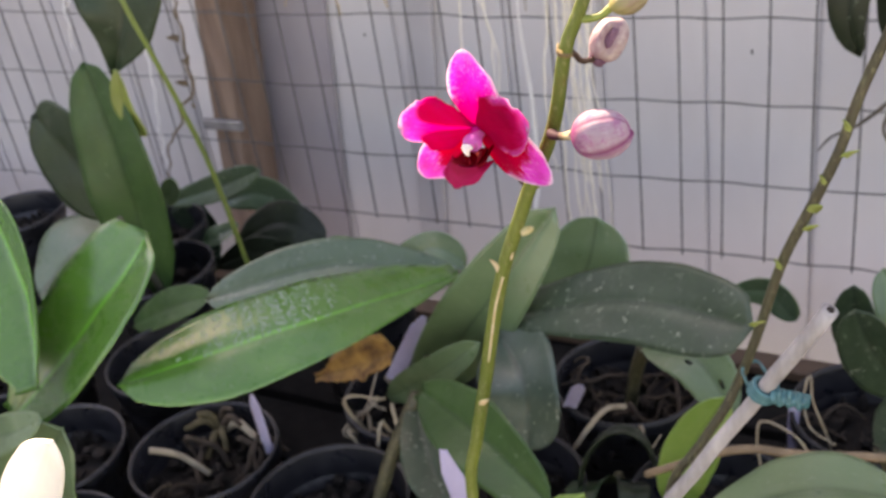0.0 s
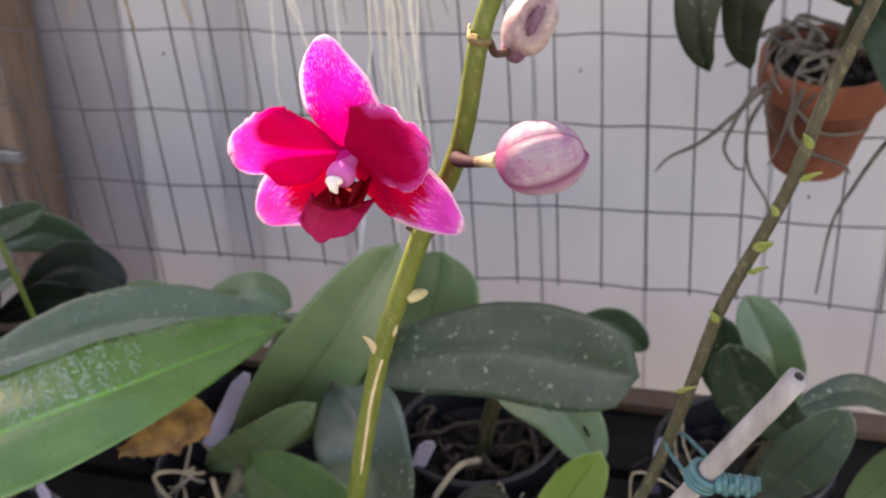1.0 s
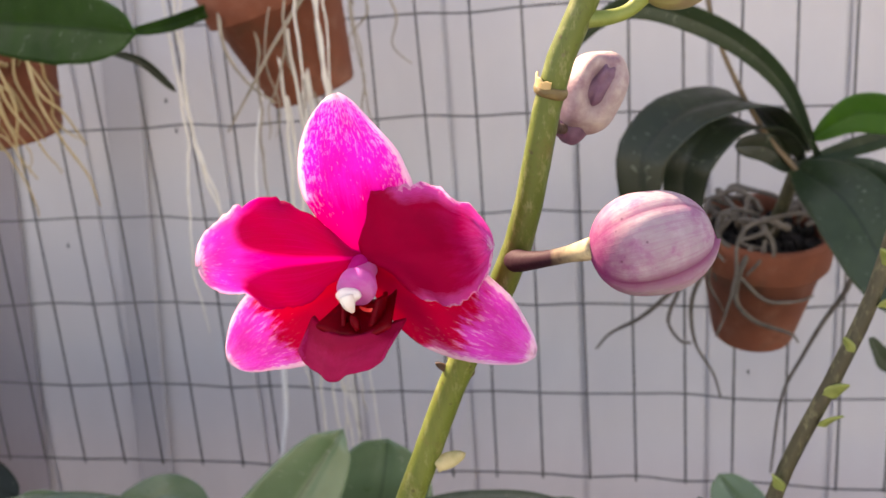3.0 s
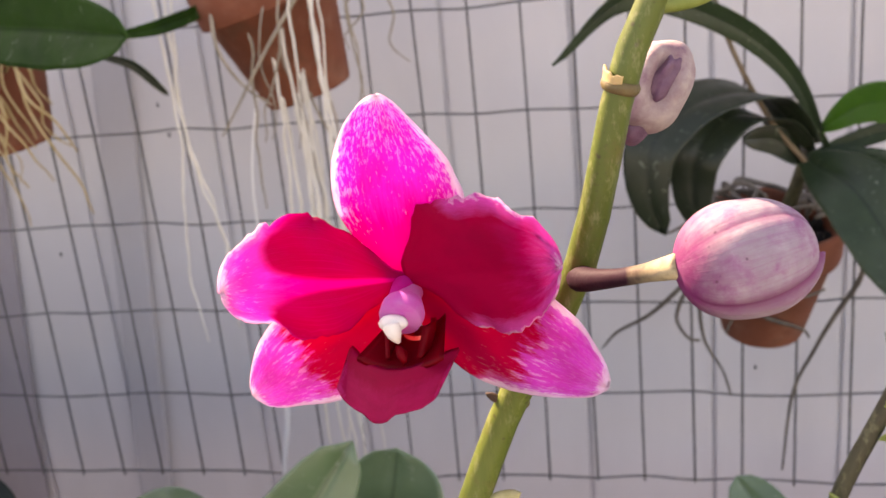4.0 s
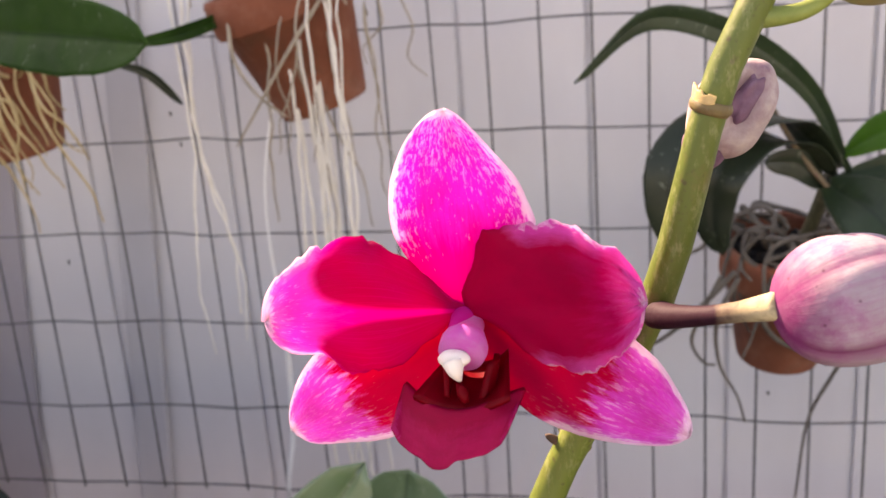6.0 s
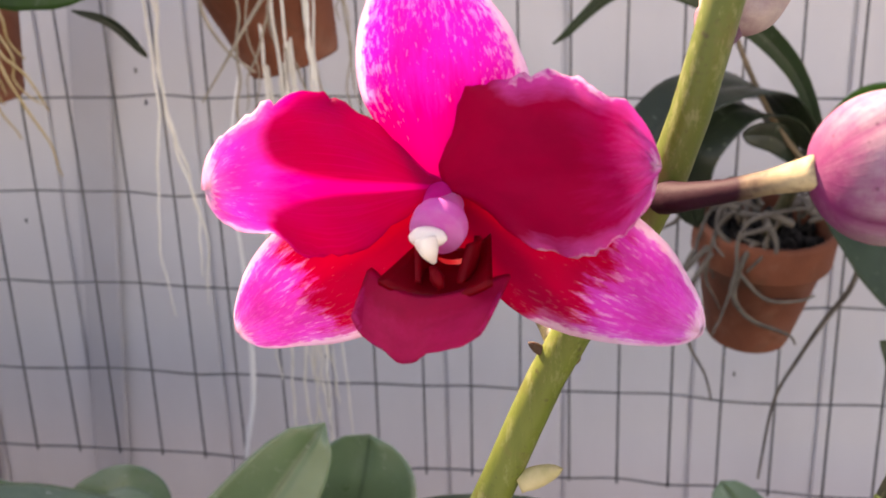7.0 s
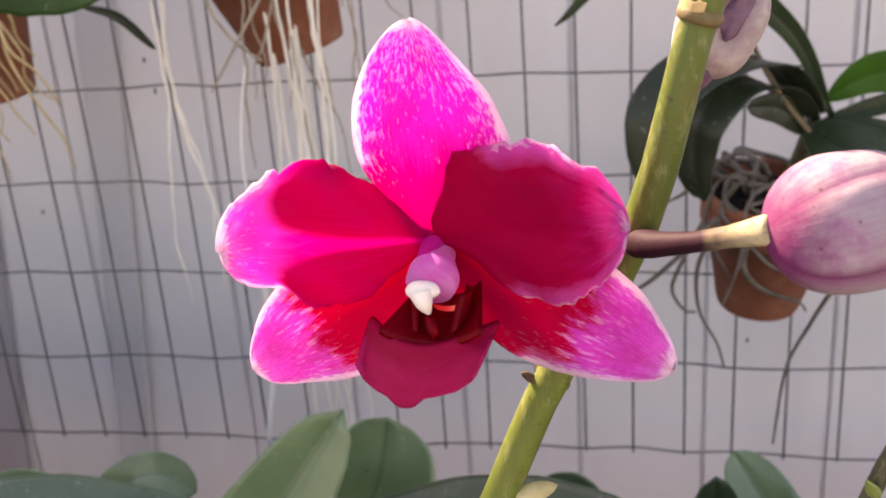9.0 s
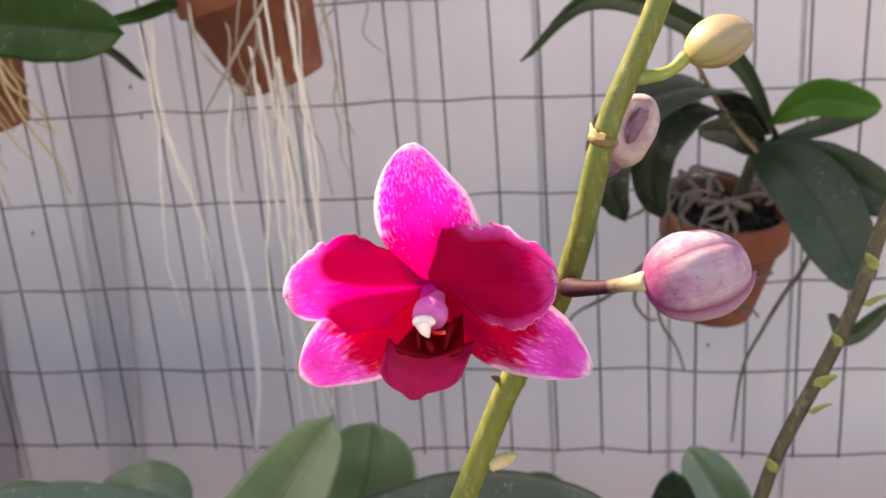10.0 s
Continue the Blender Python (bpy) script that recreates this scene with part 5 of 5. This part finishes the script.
def crawl(centre, reach, drop):
    """Roots that wander over a pot's rim."""
    def make(s, g):
        c = Vector(centre)
        out = (s - c)
        out.z = 0
        out = out.normalized() if out.length > 1e-4 else Vector((0, -1, 0))
        out = Matrix.Rotation(g.uniform(-1.3, 1.3), 3, "Z") @ out
        side = Vector((-out.y, out.x, 0)) * g.uniform(-0.035, 0.035)
        a = s + out * reach * 0.35 + side * 0.4 + Vector((0, 0, g.uniform(0.004, 0.016)))
        b = c + out * reach * g.uniform(0.55, 1.0) + side + Vector((0, 0, g.uniform(-0.006, 0.012)))
        d = g.uniform(*drop)
        return [s, a, b, b + out * 0.006 + side * 0.4 + Vector((0, 0, -d * 0.5)), b + out * 0.004 + side * 0.8 + Vector((g.uniform(-0.02, 0.02), 0, -d))]
    return make


g = random.Random(11)
# thatch of grey roots in the right pot
top = Vector((0.712, -0.088, 1.318))
roots(plant_ha, [top + Vector((g.uniform(-0.03, 0.03), g.uniform(-0.03, 0.03), g.uniform(-0.004, 0.012))) for _ in range(17)], crawl(top, 0.056, (0.0, 0.03)), "root_grey", thin=0.0026, seed=5)
roots(plant_ha, [top + Vector((g.uniform(-0.03, 0.03), -0.03, 0.006)) for _ in range(4)], crawl(top, 0.060, (0.03, 0.10)), "root_grey", thin=0.0019, seed=9)
part("root", tube([(0.700, -0.140, 1.310), (0.690, -0.146, 1.290), (0.688, -0.140, 1.262), (0.704, -0.132, 1.240), (0.735, -0.122, 1.224), (0.742, -0.118, 1.214)], [0.0028, 0.0026, 0.0022, 0.0018, 0.001], 30, 8), "root_grey", plant_ha)
part("root", tube([(0.690, -0.146, 1.285), (0.712, -0.140, 1.262), (0.738, -0.132, 1.258), (0.752, -0.128, 1.262)], [0.0019, 0.0017, 0.0014, 0.001], 24, 8), "root_grey", plant_ha)
part("root", tube([(0.765, -0.130, 1.320), (0.780, -0.135, 1.295), (0.778, -0.130, 1.270), (0.762, -0.120, 1.235), (0.750, -0.10, 1.195), (0.735, -0.08, 1.14), (0.730, -0.06, 1.05)], [0.0026, 0.0024, 0.002, 0.0016, 0.0013, 0.001], 40, 8), "root_grey", plant_ha)
part("root", tube([(0.665, -0.140, 1.305), (0.640, -0.130, 1.272), (0.610, -0.11, 1.235), (0.580, -0.08, 1.205), (0.565, -0.06, 1.180)], [0.0026, 0.0022, 0.0018, 0.001], 34, 8), "root_grey", plant_ha)
part("root", tube([(0.668, -0.140, 1.300), (0.652, -0.135, 1.262), (0.655, -0.12, 1.215), (0.672, -0.10, 1.175), (0.680, -0.09, 1.145)], [0.0024, 0.0018, 0.0013, 0.0010], 34, 8), "root_grey", plant_ha)
part("root", tube([(0.655, -0.135, 1.300), (0.640, -0.13, 1.265), (0.632, -0.12, 1.235), (0.642, -0.115, 1.214), (0.652, -0.112, 1.210)], [0.0022, 0.0018, 0.0012], 30, 8), "root_grey", plant_ha)
part("dry_stalk", tube([(0.735, -0.15, 1.372), (0.706, -0.17, 1.41), (0.681, -0.185, 1.455), (0.662, -0.19, 1.505), (0.655, -0.19, 1.56)], [0.0024, 0.002, 0.0018, 0.0015], 30, 8), "twig", plant_ha, "dry brown flower stalk")

# pale hanging roots of the middle pot
hung = plant("hanging_roots", (0.30, -0.10, 1.54), "mass of pale aerial roots trailing from a hung pot", "orchid roots")
part("stump", tube([(0.300, -0.085, 1.535), (0.310, -0.10, 1.548), (0.325, -0.11, 1.556)], 0.006, 8, 8), "root_grey", hung)
roots(hung, [(g.uniform(0.300, 0.372), g.uniform(-0.135, -0.10), g.uniform(1.53, 1.56)) for _ in range(12)], hang((0.36, 0.54), 0.016), "root_pale", thin=0.0013, seed=21, steps=34)
roots(hung, [(g.uniform(0.28, 0.40), g.uniform(-0.15, -0.11), g.uniform(1.52, 1.55)) for _ in range(11)], hang((0.05, 0.2), 0.04), "root_dry", thin=0.0011, seed=23)
roots(hung, [(g.uniform(0.205, 0.222), -0.11, g.uniform(1.53, 1.55)) for _ in range(3)], hang((0.22, 0.40), 0.014), "root_pale", thin=0.0011, seed=25, steps=34)
part("root", tube([(0.345, -0.135, 1.545), (0.315, -0.158, 1.50), (0.285, -0.165, 1.455), (0.262, -0.16, 1.425)], [0.002, 0.0018, 0.0014, 0.0008], 24, 8), "root_dry", hung)
part("root", tube([(0.262, -0.14, 1.545), (0.268, -0.158, 1.50), (0.285, -0.16, 1.468), (0.308, -0.158, 1.448)], [0.002, 0.0018, 0.0014, 0.001], 24, 8), "root_dry", hung)
part("root", tube([(0.300, -0.10, 1.53), (0.262, -0.11, 1.38), (0.247, -0.07, 1.22), (0.237, -0.052, 1.13), (0.232, -0.05, 1.09), (0.222, -0.05, 1.045), (0.220, -0.05, 1.025)], [0.0010, 0.0010, 0.0012, 0.0026, 0.0030, 0.0022], 40, 10), "root_white", hung, "thick white root tip")
tan = plant("hanging_roots", (0.02, -0.10, 1.53), "tangle of tan roots over a hung clay pot", "orchid roots")
part("root", tube([(0.03, -0.09, 1.50), (0.03, -0.125, 1.535), (0.032, -0.149, 1.538), (0.034, -0.158, 1.515), (0.03, -0.158, 1.47)], [0.003, 0.003, 0.0028, 0.0022, 0.001], 24, 8), "root_tan", tan)
part("stump", tube([(0.022, -0.090, 1.425), (0.022, -0.092, 1.470), (0.018, -0.11, 1.525), (0.015, -0.125, 1.535)], 0.012, 8, 8), "root_grey", tan)
roots(tan, [(g.uniform(-0.03, 0.06), g.uniform(-0.15, -0.12), g.uniform(1.49, 1.53)) for _ in range(16)], hang((0.06, 0.16), 0.05), "root_tan", thin=0.0017, seed=31)
roots(tan, [(g.uniform(-0.02, 0.065), g.uniform(-0.155, -0.12), g.uniform(1.47, 1.52)) for _ in range(16)], hang((0.03, 0.11), 0.045), "root_tan", thin=0.0012, seed=33)

# surface roots and litter in the black pots
litter = plant("orchid_roots", (0.149, -0.606, 1.075), "dry stubby roots and old stems in an open pot", "orchid roots")
roots(litter, [(0.165 + g.uniform(-0.03, 0.03), -0.605 + g.uniform(-0.025, 0.025), 1.078) for _ in range(8)], crawl((0.160, -0.606, 1.10), 0.042, (0.0, 0.02)), "root_brown", thin=0.0026, seed=51)
roots(litter, [(0.165 + g.uniform(-0.03, 0.03), -0.605 + g.uniform(-0.025, 0.025), 1.080) for _ in range(2)], crawl((0.160, -0.606, 1.105), 0.048, (0.0, 0.015)), "root_brown", thin=0.0020, seed=52)
part("root", tube([(0.152, -0.61, 1.09), (0.130, -0.618, 1.112), (0.108, -0.628, 1.120)], [0.0026, 0.0028, 0.0030], 10, 8), "root_dry", litter, "pale cut root")
hub = Vector((0.124, -0.556, 1.098))
for k, tip in enumerate(((0.100, -0.578, 1.100), (0.165, -0.569, 1.116), (0.142, -0.579, 1.086), (0.180, -0.569, 1.100), (0.133, -0.591, 1.082), (0.143, -0.554, 1.118), (0.110, -0.568, 1.112))):
    tip = Vector(tip)
    part("old_stem", tube([hub + Vector((0, 0, -0.01)), hub.lerp(tip, 0.45) + Vector((0, 0, 0.006)), tip], [0.0034, 0.0040 - 0.0003 * (k % 3), 0.0026 - 0.0004 * (k % 2)], 14, 9, wobble=0.004, seed=k), ("old_stem", "root_brown", "old_stem", "root_dry")[k % 4], litter, "cut brown old stem")
mesh_roots = plant("orchid_roots", (0.292, -0.478, 1.075), "tangle of dry and pale roots over a pot's rim", "orchid roots")
roots(mesh_roots, [(0.30 + g.uniform(-0.04, 0.05), -0.49 + g.uniform(-0.04, 0.03), 1.08) for _ in range(7)], crawl((0.292, -0.478, 1.10), 0.058, (0.0, 0.05)), "root_dry", thin=0.0015, seed=41)
for a, b, c in (((0.262, -0.520, 1.085), (0.258, -0.535, 1.140), (0.300, -0.535, 1.150)), ((0.300, -0.52, 1.085), (0.305, -0.535, 1.145), (0.318, -0.545, 1.100)), ((0.29, -0.52, 1.08), (0.296, -0.540, 1.130), (0.290, -0.548, 1.095)), ((0.27, -0.52, 1.08), (0.262, -0.545, 1.115), (0.280, -0.550, 1.095))):
    part("root", tube([a, b, c], [0.0017, 0.0017, 0.0012], 16, 8, wobble=0.002), "root_dry", mesh_roots, "pale bent root")
far_roots = plant("orchid_roots", (0.467, -0.405, 1.075), "brown dry roots spilling from a black pot", "orchid roots")
roots(far_roots, [(0.467 + g.uniform(-0.04, 0.04), -0.405 + g.uniform(-0.03, 0.03), 1.085) for _ in range(16)], crawl((0.467, -0.405, 1.100), 0.045, (0.0, 0.02)), "root_brown", thin=0.0018, seed=43)
part("root", tube([(0.475, -0.44, 1.11), (0.468, -0.465, 1.125), (0.455, -0.478, 1.11), (0.44, -0.488, 1.085), (0.425, -0.492, 1.07)], [0.0026, 0.0022, 0.002, 0.0016], 24, 8), "root_dry", far_roots)
right_roots = plant("orchid_roots", (0.667, -0.392, 1.075), "dark roots in the bark of a black pot", "orchid roots")
roots(right_roots, [(0.68 + g.uniform(-0.04, 0.04), -0.392 + g.uniform(-0.04, 0.03), 1.085) for _ in range(10)], crawl((0.667, -0.392, 1.100), 0.045, (0.0, 0.02)), "root_brown", thin=0.0018, seed=45)
for pts in ([(0.640, -0.42, 1.085), (0.628, -0.445, 1.150), (0.624, -0.452, 1.184), (0.621, -0.455, 1.167), (0.627, -0.460, 1.142), (0.645, -0.458, 1.128)], [(0.600, -0.49, 1.10), (0.597, -0.50, 1.170), (0.620, -0.50, 1.167), (0.634, -0.50, 1.150), (0.640, -0.49, 1.10)], [(0.487, -0.455, 1.09), (0.503, -0.480, 1.128), (0.512, -0.495, 1.118), (0.522, -0.490, 1.132)]):
    part("root", tube(pts, [0.0008, 0.0009, 0.0008, 0.0006], 30, 7, wobble=0.0012), "root_dry", right_roots, "thin pale looping root")
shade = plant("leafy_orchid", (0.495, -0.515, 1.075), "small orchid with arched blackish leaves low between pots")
crown(shade, [(0.500, -0.500, 0.990), (0.496, -0.505, 1.06), (0.492, -0.510, 1.10)], 0.004)
leaf(shade, [(0.468, -0.545, 1.085), (0.478, -0.535, 1.135), (0.496, -0.524, 1.156), (0.514, -0.514, 1.145), (0.524, -0.506, 1.110)], (0.25, -0.85, 0.45), 0.0125, "leaf_shade_black", fold=0.10)
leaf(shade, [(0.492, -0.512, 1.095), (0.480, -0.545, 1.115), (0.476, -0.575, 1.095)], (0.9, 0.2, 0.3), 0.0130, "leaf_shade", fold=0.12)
leaf(shade, [(0.496, -0.510, 1.095), (0.515, -0.540, 1.120), (0.522, -0.570, 1.105)], (0.9, 0.3, -0.2), 0.0120, "leaf_shade_black", fold=0.12)
stick = plant("dry_stick", (0.603, -0.60, 1.2312), "thin dry grey-brown stick lying over the pots", "stick")
part("rod", tube([(0.545, -0.595, 1.19), (0.603, -0.60, 1.2312), (0.645, -0.605, 1.243), (0.6873, -0.60, 1.2480), (0.74, -0.58, 1.235), (0.77, -0.56, 1.12)], [0.0026, 0.0026, 0.0024, 0.002], 30, 8), "twig", stick)

# dead flies on the boards, a dry vine and string on the grid
for x, z in ((0.461, 1.2255), (0.723, 1.079), (-0.086, 1.236), (0.075, 1.41), (0.082, 1.375)):
    fly = bmesh.new()
    blob(fly, (x, WALL_Y - 0.0012, z), (0.0014, 0.0014, 0.0030), 0.0, 0.5)
    speck = thing("dead_fly", (x, WALL_Y - 0.0012, z), "tiny black dried fly stuck to the pale wall", "fly", "flies on the wall")
    part("body", fly, "cane_hole", speck)
vine = plant("dry_vine", (-0.35, -0.012, 1.17), "thin dry brown vine caught in the wire grid", "vine")
part("stalk", tube([(-0.318, -0.006, 1.36), (-0.323, -0.012, 1.275), (-0.333, -0.010, 1.196), (-0.354, -0.012, 1.159), (-0.428, -0.008, 1.058), (-0.43, -0.002, 1.0)], [0.0016, 0.0022, 0.0026, 0.0016, 0.0012], 50, 8, wobble=0.012), "twig", vine)
for k in range(5):
    z = 1.30 - 0.035 * k
    bract((-0.326 - 0.004 * k, -0.012, z), ((-1) ** k, -0.2, 0.3), (0, -1, 0.2), 0.016, "twig", vine, 0.3, "dry_leaf")
for x0, x1, z0, z1 in ((-0.543, -0.562, 1.33, 1.238), (-0.405, -0.438, 1.25, 1.046), (-0.520, -0.548, 1.36, 1.30)):
    cord = plant("string", (x1, -0.006, z1), "loose white string hanging on the wire grid", "string", "strings on the grid")
    part("strand", tube([(x0, -0.004, z0 + 0.03), (x0, -0.008, z0), ((x0 + x1) / 2 + 0.004, -0.010, (z0 + z1) / 2), (x1, -0.006, z1)], 0.0014, 24, 6, wobble=0.006), "root_white", cord)

# ---- wall boards, last ----
def board(x0, x1, material="panel_paint"):
    bm = bmesh.new()
    add_box(bm, (x0, WALL_Y, 0.02), (x1, WALL_Y + 0.0035, WALL_TOP - 0.01), 0.0012)
    part("board", bm, material, wall, smooth=False)


EDGES = [0.0, 0.137, 0.271, 0.405, 0.538, 0.678, 0.812, 0.946]
step = 0.135
for k in range(-21, 0):
    board(k * step + 0.0025 - 0.036, (k + 1) * step - 0.0025 - 0.036, "panel_paint" if k > -4 else "panel_grey")
board(-0.0335, 0.1345)
for a, b in zip(EDGES[1:], EDGES[2:]):
    board(a + 0.0025, b - 0.0025)
for k in range(16):
    board(0.946 + k * step + 0.0025, 0.946 + (k + 1) * step - 0.0025)
# leaning strip whose greyer colour stands for shade along a rib of the wall
simple("strip_shade_grey", (0.44, 0.425, 0.435), (0.52, 0.505, 0.51), 9.0, 0.6, 0.15, 0.15, 0.002, 60.0, stretch=(1, 1, 0.3))
shade_bar = box((-0.022, WALL_Y - 0.010, 0.02), (0.022, WALL_Y - 0.003, WALL_TOP - 0.01), 0.003)
for v in shade_bar.verts:
    v.co.x += (v.co.z - 1.18) * 0.092 + 0.003      # it leans with the post
part("cover_strip", shade_bar, "strip_shade_grey", wall, "leaning dull grey strip for the shade along a wall rib", smooth=False)
strip = bmesh.new()
outline = [(-0.192, 0.80), (-0.1395, 1.30), (-0.10, 1.75), (-0.10, WALL_TOP), (-0.34, WALL_TOP), (-0.34, 0.80)]
fronts = [strip.verts.new((p, WALL_Y - 0.008, q)) for p, q in outline]
backs = [strip.verts.new((p, WALL_Y - 0.004, q)) for p, q in outline]
strip.faces.new(fronts)
strip.faces.new(backs[::-1])
for k in range(len(outline)):
    strip.faces.new((fronts[k], backs[k], backs[k - 1], fronts[k - 1]))
bmesh.ops.recalc_face_normals(strip, faces=strip.faces[:])
part("old_sheet", strip, "panel_dark", wall, "darker grey sheet with a slanting edge", smooth=False)
